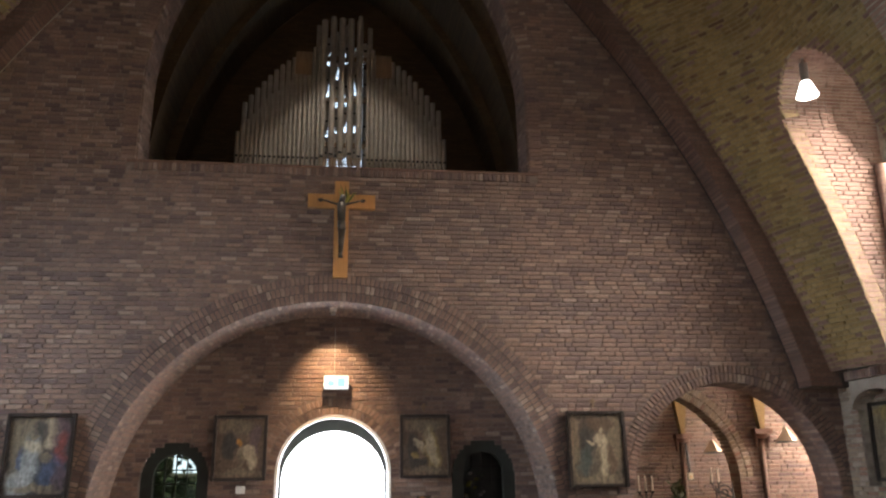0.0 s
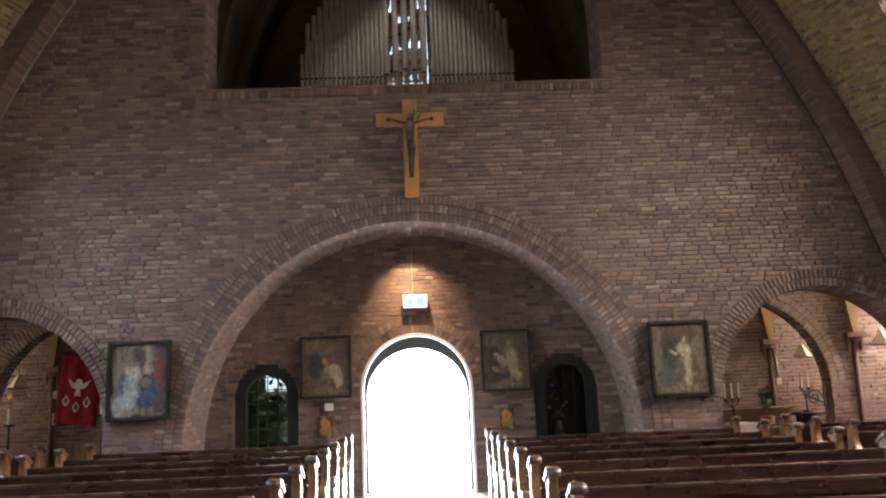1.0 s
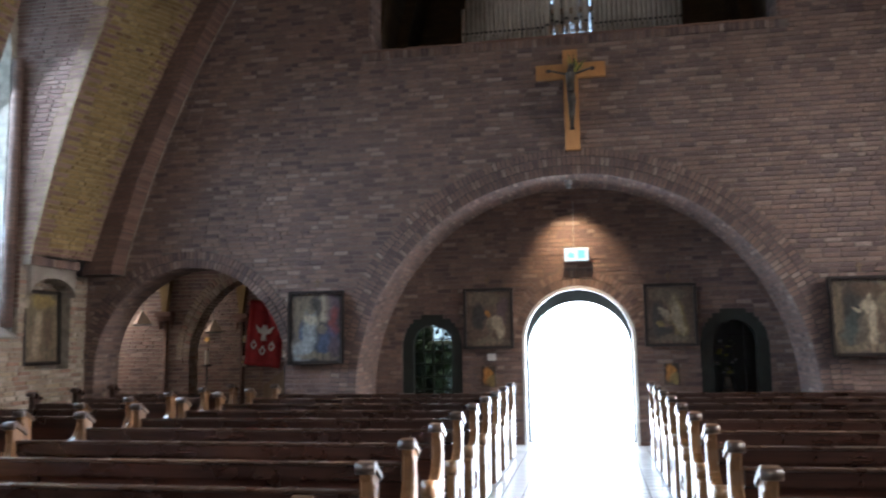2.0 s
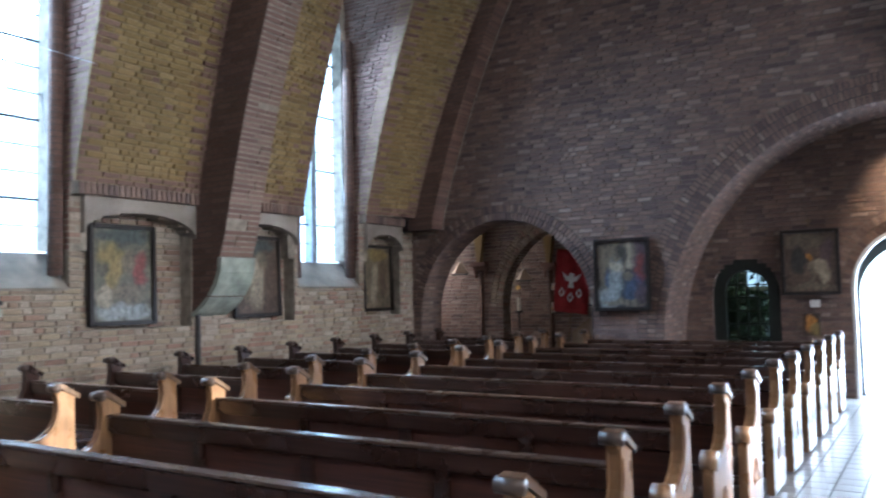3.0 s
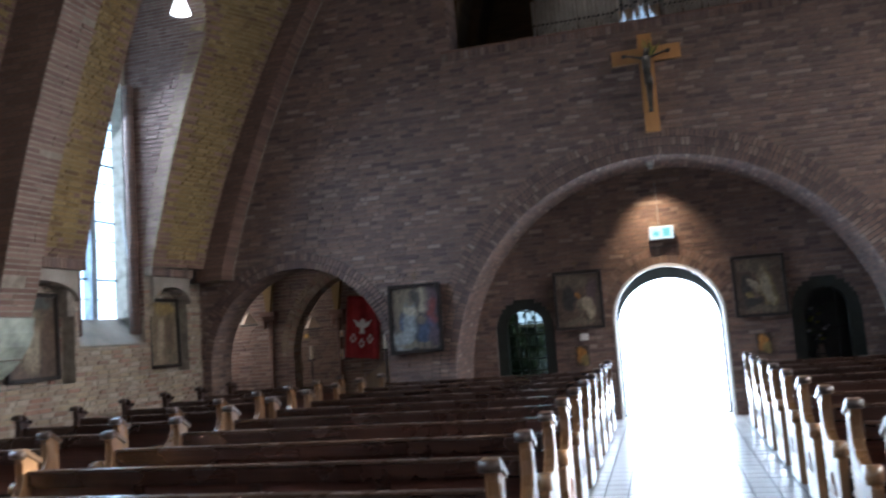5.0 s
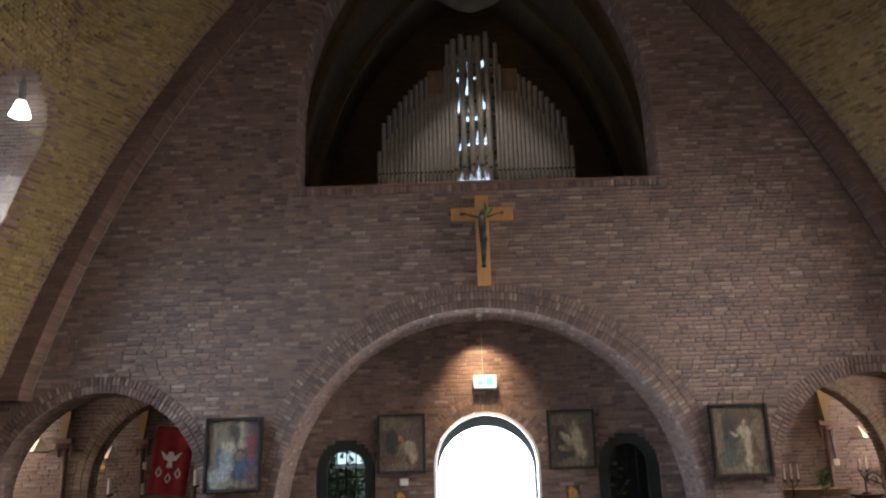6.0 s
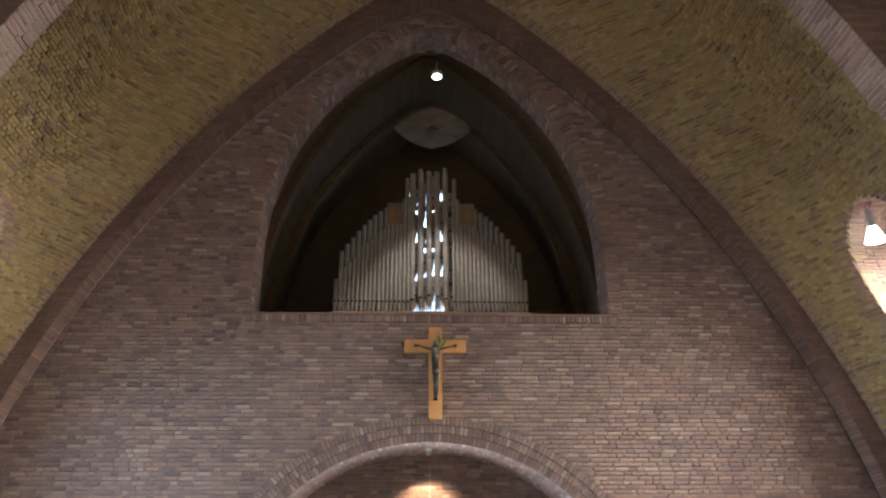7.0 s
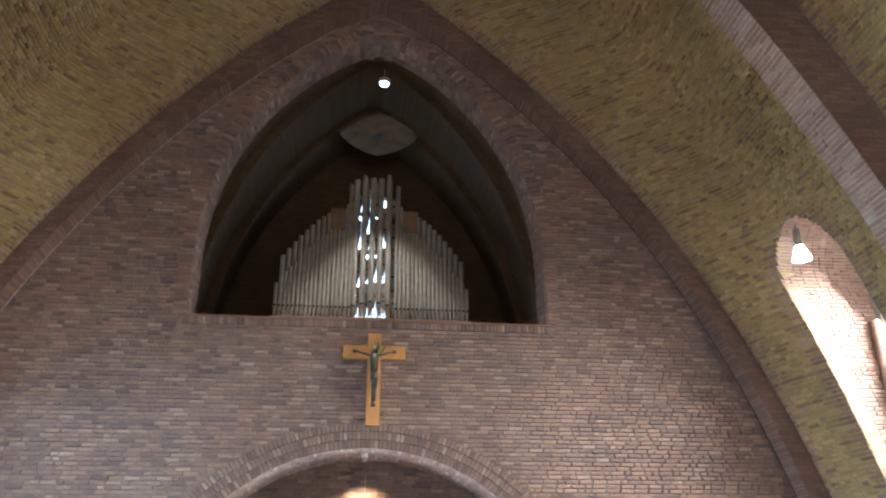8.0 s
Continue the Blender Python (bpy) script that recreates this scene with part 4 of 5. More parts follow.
def pew_end(parent, x, out, wood_mat=M_END):
    m = bmesh.new()
    prism(m, END_PROFILE, "x", x - 0.03, x + 0.03, 0.008)
    e = part("pew_end", m, wood_mat, parent, "dark carved end panel" if wood_mat is M_PEW else "lighter carved end panel")
    m = bmesh.new()
    prism(m, [(0.092, 0.832), (0.096, 0.864), (-0.035, 0.948), (-0.078, 0.942), (-0.090, 0.912), (-0.070, 0.896), (-0.040, 0.916), (0.078, 0.842)], "x", x - 0.042, x + 0.042, 0.005)
    part("end_cap", m, M_PEW if wood_mat is M_PEW else M_SLAB, e)
    m = bmesh.new()
    cyl(m, (x - 0.046, -0.070, 0.914), (x + 0.046, -0.070, 0.914), 0.027, 0.027, 14)
    part("cap_roll", m, M_CAP, e, "dark worn roll", smooth=True)
    m = bmesh.new()
    cyl(m, (x - 0.042, -0.315, 0.565), (x + 0.042, -0.315, 0.565), 0.056, 0.056, 14)
    part("scroll", m, wood_mat, e, smooth=True)
    m = bmesh.new()
    lo, hi = sorted((x + out * 0.029, x + out * 0.036))
    ring(m, [(-0.040, 0.84), (-0.036, 0.76), (-0.062, 0.66), (-0.12, 0.60), (-0.22, 0.565)], [(-0.052, 0.84), (-0.048, 0.76), (-0.074, 0.668), (-0.126, 0.612), (-0.222, 0.579)], "x", lo, hi)
    part("edge_bead", m, wood_mat, e)
    m = bmesh.new()
    ct, rt = (-0.13, 0.30), 0.075
    pts_o, pts_i = [], []
    for k in range(24):
        a = 2 * math.pi * k / 24
        rr_ = rt * (1 + 0.28 * math.cos(3 * (a - math.pi / 2)))
        pts_o.append((ct[0] + rr_ * math.cos(a), ct[1] + rr_ * math.sin(a)))
        pts_i.append((ct[0] + (rr_ - 0.016) * math.cos(a), ct[1] + (rr_ - 0.016) * math.sin(a)))
    lo, hi = sorted((x + out * 0.028, x + out * 0.037))
    ring(m, pts_i, pts_o, "x", lo, hi, True)
    bmesh.ops.remove_doubles(m, verts=m.verts[:], dist=1e-5)
    part("carved_trefoil", m, wood_mat, e)
    return e


def build_pew(x0, x1, m, group, words):
    pew = thing("pew", words, "pew", group, at=Matrix())
    b = bmesh.new()
    box(b, x0, x1, -0.030, 0.040, 0.695, 0.800, 0.014)
    part("top_rail", b, M_PEW, pew)
    b = bmesh.new()
    box(b, x0, x1, 0.006, 0.020, 0.40, 0.700)
    part("back_panel", b, M_PANEL, pew)
    b = bmesh.new()
    box(b, x0, x1, -0.018, 0.006, 0.400, 0.470, 0.004)
    part("lower_rail", b, M_PEW, pew)
    # Thin pale strip that draws the bright line along the rail top.
    b = bmesh.new()
    box(b, x0, x1, -0.034, 0.042, 0.790, 0.805, 0.005)
    part("rail_cap", b, M_RAILSHEEN, pew, "paler strip along the rail, its sheen in the colour")
    n = max(2, round((x1 - x0) / 0.72))
    for k in range(1, n):
        x = x0 + (x1 - x0) * k / n
        b = bmesh.new()
        box(b, x - 0.040, x + 0.040, -0.020, 0.022, 0.47, 0.698, 0.005)
        part("stile", b, M_PEW, pew)
    b = bmesh.new()
    box(b, x0, x1, -0.40, 0.0, 0.405, 0.44, 0.008)
    part("seat", b, M_PEW, pew)
    b = bmesh.new()
    box(b, x0, x1, 0.02, 0.15, 0.56, 0.58, 0.004)
    part("book_shelf", b, M_PEW, pew)
    b = bmesh.new()
    box(b, x0, x1, 0.16, 0.30, 0.14, 0.17, 0.006)
    part("kneeler", b, M_PEW, pew)
    b = bmesh.new()
    box(b, x0, x1, -0.02, 0.02, 0.06, 0.16, 0.004)
    part("bottom_rail", b, M_PEW, pew)
    pew_end(pew, x0 - 0.03, -1, M_PEW if x0 < -6 else M_END)
    pew_end(pew, x1 + 0.03, 1, M_PEW if x1 > 6 else M_END)
    pew.matrix_world = m
    return pew


ROW0, PITCH = -9.30, 0.835
blocks = [(-4.02, -0.87, 0.0, "left pews", "dark brown wooden pew with lighter carved ends"),
          (0.95, 4.05, 0.0, "right pews", "dark brown wooden pew with lighter carved ends"),
          (-6.55, -4.78, 0.15, "side pews by the niches", "short dark wooden pew beside the brick wall"),
          (4.80, 6.55, 0.15, "side pews by the sunlit wall", "short dark wooden pew beside the brick wall")]
build_pew(-4.02, -1.54, pose(0, ROW0 + 0.10, 0), "left pews", "shorter dark brown wooden front pew with carved ends")
for x0, x1, off, group, words in blocks:
    start = 1 if group == "left pews" else 0
    first = build_pew(x0, x1, pose(0, ROW0 + off + PITCH * start, 0), group, words)
    for k in range(start + 1, 12):
        copy_thing(first, pose(0, ROW0 + off + PITCH * k, 0))



# ---- pictures ----
P_DARK, P_BROWN, P_TAN = (0.036, 0.034, 0.034), (0.105, 0.072, 0.048), (0.17, 0.135, 0.09)
P_CREAM, P_PALE, P_BLUE = (0.36, 0.31, 0.22), (0.29, 0.31, 0.31), (0.060, 0.085, 0.15)
P_RED, P_OCHRE, P_TEAL = (0.23, 0.055, 0.045), (0.27, 0.205, 0.07), (0.062, 0.082, 0.078)
P_ORANGE, P_PURPLE = (0.45, 0.20, 0.035), (0.10, 0.068, 0.075)


def painted(name, ground_color, blots, w, h):
    """An old oil painting: soft-edged brushed areas over a mottled ground, under varnish."""
    m, t, p = nodes_of(name)
    co = t.nodes.new("ShaderNodeTexCoord").outputs["Object"]
    nz = t.nodes.new("ShaderNodeTexNoise")
    nz.inputs["Scale"].default_value, nz.inputs["Detail"].default_value = 6.0, 6.0
    t.links.new(co, nz.inputs["Vector"])
    off = t.nodes.new("ShaderNodeVectorMath")
    off.operation = "MULTIPLY_ADD"
    t.links.new(nz.outputs["Color"], off.inputs[0])
    off.inputs[1].default_value = (0.20, 0.0, 0.20)
    t.links.new(co, off.inputs[2])
    col = ramp(t, [(0.3, tuple(c * 0.6 for c in ground_color)), (0.7, tuple(c * 1.5 for c in ground_color))], tex_noise(t, 4.0, 6))
    for u, v, a, c, lean, color in blots:
        mp = t.nodes.new("ShaderNodeMapping")
        mp.vector_type = "TEXTURE"
        mp.inputs["Location"].default_value = (u * w + 0.10, 0, v * h + 0.10)
        mp.inputs["Rotation"].default_value = (0, math.atan(lean), 0)
        mp.inputs["Scale"].default_value = (a * w * 1.1, 1000, c * h * 1.1)
        t.links.new(off.outputs[0], mp.inputs["Vector"])
        ln = t.nodes.new("ShaderNodeVectorMath")
        ln.operation = "LENGTH"
        t.links.new(mp.outputs[0], ln.inputs[0])
        mr = t.nodes.new("ShaderNodeMapRange")
        mr.interpolation_type = "SMOOTHSTEP"
        mr.inputs["From Min"].default_value, mr.inputs["From Max"].default_value = 1.30, 0.62
        mr.inputs["To Max"].default_value = 0.88
        t.links.new(ln.outputs["Value"], mr.inputs["Value"])
        col = mix(t, col, color, mr.outputs[0])
    fine = tex_noise(t, 22, 6)
    col = mix(t, col, ramp(t, [(0.3, (0.55,) * 3), (0.7, (1.3,) * 3)], fine), 0.75, "MULTIPLY")
    fold = t.nodes.new("ShaderNodeMapping")
    fold.inputs["Scale"].default_value, fold.inputs["Rotation"].default_value = (26, 1, 5), (0, 0.25, 0)
    t.links.new(off.outputs[0], fold.inputs["Vector"])
    col = mix(t, col, ramp(t, [(0.35, (0.45,) * 3), (0.62, (1.35,) * 3)], tex_noise(t, 1.0, 3, fold.outputs[0])), 0.6, "MULTIPLY")
    t.links.new(col, p.inputs["Base Color"])
    p.inputs["Roughness"].default_value = 0.3
    bump(t, p, fine, 0.12, 0.003)
    return m


def build_picture(m, w, h, ground_color, blots, label, tilt=0.0, frame_w=0.045, group="stations"):
    """A framed picture in the plane y = 0 that faces -y, its middle at the origin; blots are (u, v, half-width, half-height, lean, colour)."""
    pic = thing("framed_picture", label, "picture", group, at=Matrix())
    b = bmesh.new()
    box(b, -w / 2 + frame_w * 0.6, w / 2 - frame_w * 0.6, -0.012, 0.012, -h / 2 + frame_w * 0.6, h / 2 - frame_w * 0.6)
    part("canvas", b, painted("oil_painting", ground_color, blots, w - 2 * frame_w, h - 2 * frame_w), pic)
    for nm, x0, x1, z0, z1 in (("frame_side", -w / 2, -w / 2 + frame_w, -h / 2, h / 2), ("frame_side", w / 2 - frame_w, w / 2, -h / 2, h / 2),
                               ("frame_rail", -w / 2 + frame_w, w / 2 - frame_w, h / 2 - frame_w, h / 2), ("frame_rail", -w / 2 + frame_w, w / 2 - frame_w, -h / 2, -h / 2 + frame_w)):
        b = bmesh.new()
        box(b, x0, x1, -0.045, 0.015, z0, z1, 0.008)
        part(nm, b, M_FRAME, pic)
    pic.matrix_world = m @ pose(0, 0, 0, -tilt, 0, 0)
    return pic


build_picture(pose(-3.505, -0.055, 1.70), 0.80, 1.00, P_DARK,
              [(-0.12, 0.30, 0.36, 0.20, 0, P_TAN), (0.18, 0.30, 0.14, 0.20, 0, P_CREAM), (-0.28, -0.34, 0.22, 0.16, 0, P_PALE), (0.36, 0.22, 0.13, 0.30, 0, P_PURPLE),
               (0.36, 0.02, 0.09, 0.26, 0, P_RED), (0.02, 0.30, 0.10, 0.16, 0, P_DARK), (-0.36, 0.02, 0.09, 0.26, 0, P_TAN), (-0.30, -0.06, 0.06, 0.14, 0.1, P_BLUE),
               (-0.12, -0.08, 0.13, 0.32, 0.03, P_PALE), (-0.12, 0.10, 0.16, 0.08, 0.25, P_CREAM), (-0.10, 0.25, 0.05, 0.06, 0, P_TAN),
               (0.24, -0.22, 0.20, 0.20, 0.3, P_BLUE), (0.36, -0.32, 0.12, 0.16, 0, P_PURPLE), (0.14, -0.02, 0.10, 0.05, 0.4, P_TAN), (0.02, -0.43, 0.4, 0.05, 0, P_TAN)],
              "dark framed religious painting, pale robe, on brick wall", 1.5)
build_picture(pose(3.465, -0.055, 1.71), 0.80, 0.98, (0.085, 0.072, 0.055),
              [(-0.40, 0.0, 0.09, 0.46, 0, P_TAN), (0.36, 0.12, 0.12, 0.34, 0, P_TAN), (0.05, 0.36, 0.30, 0.10, 0, P_BROWN), (-0.20, 0.10, 0.14, 0.28, 0, P_DARK),
               (-0.24, -0.18, 0.13, 0.20, 0.15, P_TEAL), (0.26, -0.18, 0.08, 0.22, 0, P_BROWN), (0.10, -0.08, 0.10, 0.34, 0.05, P_TAN), (0.12, -0.16, 0.07, 0.27, 0.08, P_CREAM),
               (0.08, 0.12, 0.12, 0.09, -0.2, P_CREAM), (0.09, 0.26, 0.045, 0.055, 0, P_CREAM), (-0.13, 0.06, 0.08, 0.03, 0.5, P_CREAM), (0.0, -0.43, 0.42, 0.06, 0, P_TAN)],
              "dark framed religious painting in browns, on brick wall", 1.5)
build_picture(pose(-1.26, PY - 0.045, 1.80), 0.73, 0.88, P_BROWN,
              [(-0.05, 0.34, 0.42, 0.12, 0, P_TAN), (-0.22, 0.02, 0.16, 0.26, 0, P_DARK), (0.32, 0.12, 0.11, 0.26, 0, P_PURPLE), (-0.02, 0.08, 0.06, 0.06, 0, P_ORANGE),
               (0.16, -0.06, 0.15, 0.10, -0.4, P_CREAM), (0.26, -0.20, 0.08, 0.20, 0.1, P_CREAM), (0.04, -0.20, 0.05, 0.18, 0.1, P_TAN), (-0.26, -0.28, 0.16, 0.10, 0, P_BROWN), (0.0, -0.42, 0.42, 0.06, 0, P_TAN)],
              "dark framed painting of a bent pale shape, in the porch", 2)
build_picture(pose(1.30, PY - 0.045, 1.80), 0.72, 0.88, P_BROWN,
              [(0.0, 0.36, 0.40, 0.10, 0, P_TAN), (-0.28, -0.10, 0.14, 0.34, 0, P_DARK), (0.36, 0.05, 0.09, 0.36, 0, P_BROWN), (0.16, -0.06, 0.15, 0.36, -0.15, P_OCHRE), (0.14, -0.02, 0.11, 0.32, -0.2, P_CREAM),
               (0.02, 0.20, 0.06, 0.07, 0, P_TAN), (-0.14, 0.02, 0.17, 0.045, 0.7, P_CREAM), (-0.22, -0.14, 0.10, 0.06, 0.4, P_OCHRE), (-0.12, -0.30, 0.14, 0.10, 0, P_DARK), (0.0, -0.42, 0.42, 0.06, 0, P_TAN)],
              "dark framed painting of a cream robe, in the porch", 2)


def side_picture(s, y, z, w, h, ground_mat, shapes, label):
    return build_picture(pose(s * (NICHE - 0.05), y, z, 0, 0, 90 if s < 0 else -90), w, h, ground_mat, shapes, label, 1.5, 0.05, "niche pictures")


SHAPES_A = [(-0.2, 0.22, 0.2, 0.12, 0, P_OCHRE), (0.3, 0.05, 0.12, 0.17, 0, P_RED), (-0.15, 0.0, 0.12, 0.14, 0.4, P_OCHRE), (0.0, -0.4, 0.45, 0.09, 0, P_PALE),
            (0.1, -0.2, 0.3, 0.12, 0, P_TAN), (0.1, 0.15, 0.1, 0.14, 0, P_TAN), (0.0, 0.42, 0.45, 0.08, 0, P_TEAL), (-0.3, -0.22, 0.12, 0.12, 0, P_CREAM)]
SHAPES_B = [(0.0, -0.05, 0.16, 0.36, 0.05, P_CREAM), (-0.28, 0.0, 0.14, 0.3, 0, P_TAN), (0.3, -0.02, 0.12, 0.32, 0, P_BROWN), (0.0, 0.42, 0.45, 0.08, 0, P_TEAL), (0.12, 0.22, 0.12, 0.1, 0, P_TAN)]
SHAPES_C = [(-0.12, -0.08, 0.13, 0.34, 0.1, P_CREAM), (0.22, 0.0, 0.14, 0.3, 0, P_BROWN), (0.0, 0.4, 0.42, 0.09, 0, P_OCHRE), (-0.32, 0.1, 0.1, 0.3, 0, P_TAN)]
for s in (-1, 1):
    side_picture(s, -5.29, 1.765, 0.82, 1.08, (0.13, 0.12, 0.085), SHAPES_A, "framed painting, ochre and red, in a brick niche")
    side_picture(s, -3.33, 1.765, 0.82, 1.04, P_BROWN, SHAPES_B, "framed painting of a cream robe in a brick niche")
    side_picture(s, -0.79, 1.755, 0.76, 1.02, P_TAN, SHAPES_C, "framed painting, tan and brown, in a brick niche")

for x, y, z in ((-3.5, -0.012, 2.31), (3.46, -0.012, 2.31), (-1.27, PY - 0.012, 2.34), (1.29, PY - 0.012, 2.34)):
    b = bmesh.new()
    box(b, x - 0.014, x + 0.014, y - 0.012, y + 0.010, z - 0.06, z + 0.06, 0.003)
    box(b, x - 0.045, x + 0.045, y - 0.013, y + 0.009, z + 0.005, z + 0.03, 0.003)
    tagged(part("small_cross", b, M_OAK), "small wooden cross above a framed painting", "cross", "small crosses")

for x, z, words in ((-1.275, 0.965, "small orange icon on the porch wall"), (1.28, 0.985, "small orange icon on the porch wall")):
    ic = thing("icon", words, "icon", "porch icons", at=pose(x, PY - 0.02, z))
    part("icon_board", box(bmesh.new(), -0.105, 0.105, -0.012, 0.025, -0.15, 0.15, 0.004),
         painted("icon_paint", (0.05, 0.035, 0.025), [(-0.1, 0.1, 0.3, 0.3, 0, P_ORANGE), (0.2, -0.2, 0.22, 0.25, 0, P_OCHRE), (0.15, 0.25, 0.15, 0.12, 0, P_ORANGE)], 0.21, 0.30), ic)

sw = thing("switch_box", "small white switch box beside the door", "switch", at=pose(-1.225, PY - 0.02, 1.245))
part("switch_case", box(bmesh.new(), -0.062, 0.062, -0.03, 0.025, -0.05, 0.05, 0.008), M_WHITE, sw)
part("switch_rocker", box(bmesh.new(), -0.03, 0.03, -0.037, -0.029, -0.025, 0.025, 0.003), M_WHITE, sw)

sign = thing("exit_sign", "lit green and white exit sign over the door", "exit sign", at=pose(0.035, PY - 0.10, 2.685))
part("sign_case", box(bmesh.new(), -0.175, 0.175, -0.025, 0.03, -0.10, 0.10, 0.008), M_WHITE, sign)
part("lit_face", box(bmesh.new(), -0.165, 0.165, -0.031, -0.024, -0.088, 0.088, 0.003), M_EXIT, sign)
b = bmesh.new()
prism(b, [(-0.13, -0.02), (-0.08, 0.055), (-0.08, 0.02), (-0.03, 0.02), (-0.03, -0.05), (-0.08, -0.05), (-0.08, -0.065)], "y", -0.034, -0.030)
part("arrow", b, M_EXITG, sign)
part("door_symbol", box(bmesh.new(), 0.02, 0.12, -0.034, -0.030, -0.06, 0.06), M_EXITG, sign)
b = bmesh.new()
cyl(b, (-0.03, 0, 0.1), (-0.03, 0, 0.78), 0.004, 0.004, 6)
part("cable", b, M_STEEL, sign)
b = bmesh.new()
box(b, -0.03, 0.03, 0.02, 0.13, -0.03, 0.03)
part("bracket", b, M_IRON, sign)

fx = thing("porch_downlight", "small pale spotlight fixed under the porch arch", "spotlight", at=pose(-0.03, 0.42, 3.55))
b = bmesh.new()
cyl(b, (0, 0, 0.0), (0, 0, 0.055), 0.035, 0.035, 14)
part("spot_body", b, M_STEEL, fx)
b = bmesh.new()
cyl(b, (0, 0, 0.05), (0, 0, 0.11), 0.05, 0.05, 14)
part("ceiling_plate", b, M_WHITE, fx)

# ---- crucifix over the porch arch ----
cross = thing("crucifix", "light oak cross on the brick wall above the arch", "crucifix", at=pose(0.055, -0.012, 0))
part("upright", box(bmesh.new(), -0.098, 0.098, -0.05, 0.01, 3.97, 5.35, 0.006), M_CROSS, cross)
part("crossbar", box(bmesh.new(), -0.46, 0.46, -0.056, 0.012, 4.955, 5.155, 0.006), M_CROSS, cross)
for x in (-0.29, 0.29):
    b = bmesh.new()
    box(b, x - 0.035, x + 0.035, -0.085, -0.05, 5.035, 5.085, 0.012)
    part("bar_stud", b, M_BRONZE, cross)
b = bmesh.new()
for a, c, r0, r1 in (((0.0, -0.10, 4.30), (0.01, -0.12, 4.62), 0.030, 0.052), ((0.01, -0.12, 4.62), (0.0, -0.11, 4.75), 0.058, 0.052),
                     ((0.0, -0.11, 4.75), (0.0, -0.12, 5.0), 0.052, 0.068), ((0.0, -0.13, 5.0), (0.02, -0.14, 5.11), 0.045, 0.035),
                     ((-0.04, -0.12, 4.98), (-0.27, -0.085, 5.06), 0.018, 0.011), ((0.04, -0.12, 4.98), (0.27, -0.085, 5.06), 0.018, 0.011), ((0.0, -0.08, 4.24), (0.0, -0.11, 4.31), 0.036, 0.026)):
    cyl(b, a, c, r0, r1, 10)
fig = part("crucifix_figure", b, M_BRONZE, smooth=True)
tagged(fig, "dark bronze figure on the oak cross", "statue")
fig.matrix_world = pose(0.055, -0.012, 0)
palm = thing("palm_sprig", "dry yellow-green palm sprig tucked behind the figure", "sprig", at=pose(0.12, -0.11, 5.0))
pr = random.Random(8)
for k in range(16):
    b = bmesh.new()
    a = radians(pr.uniform(-35, 40))
    l = pr.uniform(0.14, 0.30)
    tip = Vector((math.sin(a) * l, pr.uniform(-0.04, 0.02), math.cos(a) * l))
    side = Vector((math.cos(a), 0, -math.sin(a))) * 0.012
    v = [b.verts.new(p) for p in (Vector((0, 0, 0)) - side * 0.4, tip * 0.5 - side, tip, tip * 0.5 + side, Vector((0, 0, 0)) + side * 0.4)]
    f = b.faces.new(v)
    r = bmesh.ops.extrude_face_region(b, geom=[f])
    for e in r["geom"]:
        if isinstance(e, bmesh.types.BMVert):
            e.co.y += 0.003
    part("palm_leaf", b, M_PALM if k % 3 else M_LEAF, palm)

# ---- organ ----
organ = thing("pipe_organ", "pipe organ with dull tin pipes in the loft", "organ", at=pose(0.04, 1.5, 0))
part("wind_chest", box(bmesh.new(), -1.72, 1.72, -0.12, 0.75, 5.4, 6.10, 0.01), M_OAK, organ)


def organ_top(x):
    a = abs(x)
    if a < 0.53:
        return 8.80 + 0.12 * math.cos(a * 3)
    if a < 0.80:
        return 8.30
    return 8.20 - 1.02 * ((a - 0.80) / 0.90) ** 1.35


def pipe(x, y, z0, z1, r, label=""):
    p = bmesh.new()
    cyl(p, (x, y, z0 + 0.20), (x, y, z1), r, r, 12)
    cyl(p, (x, y, z0), (x, y, z0 + 0.20), r * 0.35, r, 12)
    ob = part("pipe", p, M_PIPE, organ, smooth=False)
    me = ob.data
    p = bmesh.new()
    box(p, x - r * 0.62, x + r * 0.62, y - r * 1.06, y - r * 0.55, z0 + 0.205, z0 + 0.245, 0.003)
    part("pipe_mouth", p, M_IRON, ob)


n = 46
for k in range(n):
    x = -1.66 + 3.32 * k / (n - 1)
    top = organ_top(x)
    a = abs(x)
    if a < 0.36:
        if k % 2:
            continue
        pipe(x, 0.0, 6.10 + 0.10 * (1 - a / 0.36), top - 0.05, 0.053)
    else:
        pipe(x, 0.0, 6.08, top - 0.52, 0.033)
for k in range(34):
    x = -1.60 + 3.2 * k / 33
    if abs(x) > 0.36:
        pipe(x, 0.20, 6.10, organ_top(x), 0.040)
for x in (-0.665, 0.665):
    part("case_post", box(bmesh.new(), x - 0.135, x + 0.135, 0.10, 0.16, 7.3, 8.28, 0.008), M_OAK, organ)
orng = random.Random(31)
for k in range(10):                                    # short inner pipes that break up the daylight
    x, z = -0.36 + 0.08 * k, 6.2 + 0.3 * orng.random()
    while z < 8.5:
        h = orng.uniform(0.34, 0.80)
        pipe(x + orng.uniform(-0.010, 0.010), 0.30, z, z + h, orng.uniform(0.034, 0.045))
        z += h + orng.uniform(0.03, 0.17)
for z in (6.55, 7.36, 8.12):
    part("pipe_rail", box(bmesh.new(), -0.40, 0.40, 0.06, 0.10, z, z + 0.075), M_OAK, organ)
for k in range(6):
    part("grille_bar", box(bmesh.new(), -0.30, 0.30, -0.10, -0.085, 6.10 + 0.035 * k, 6.115 + 0.035 * k), M_OAK, organ)
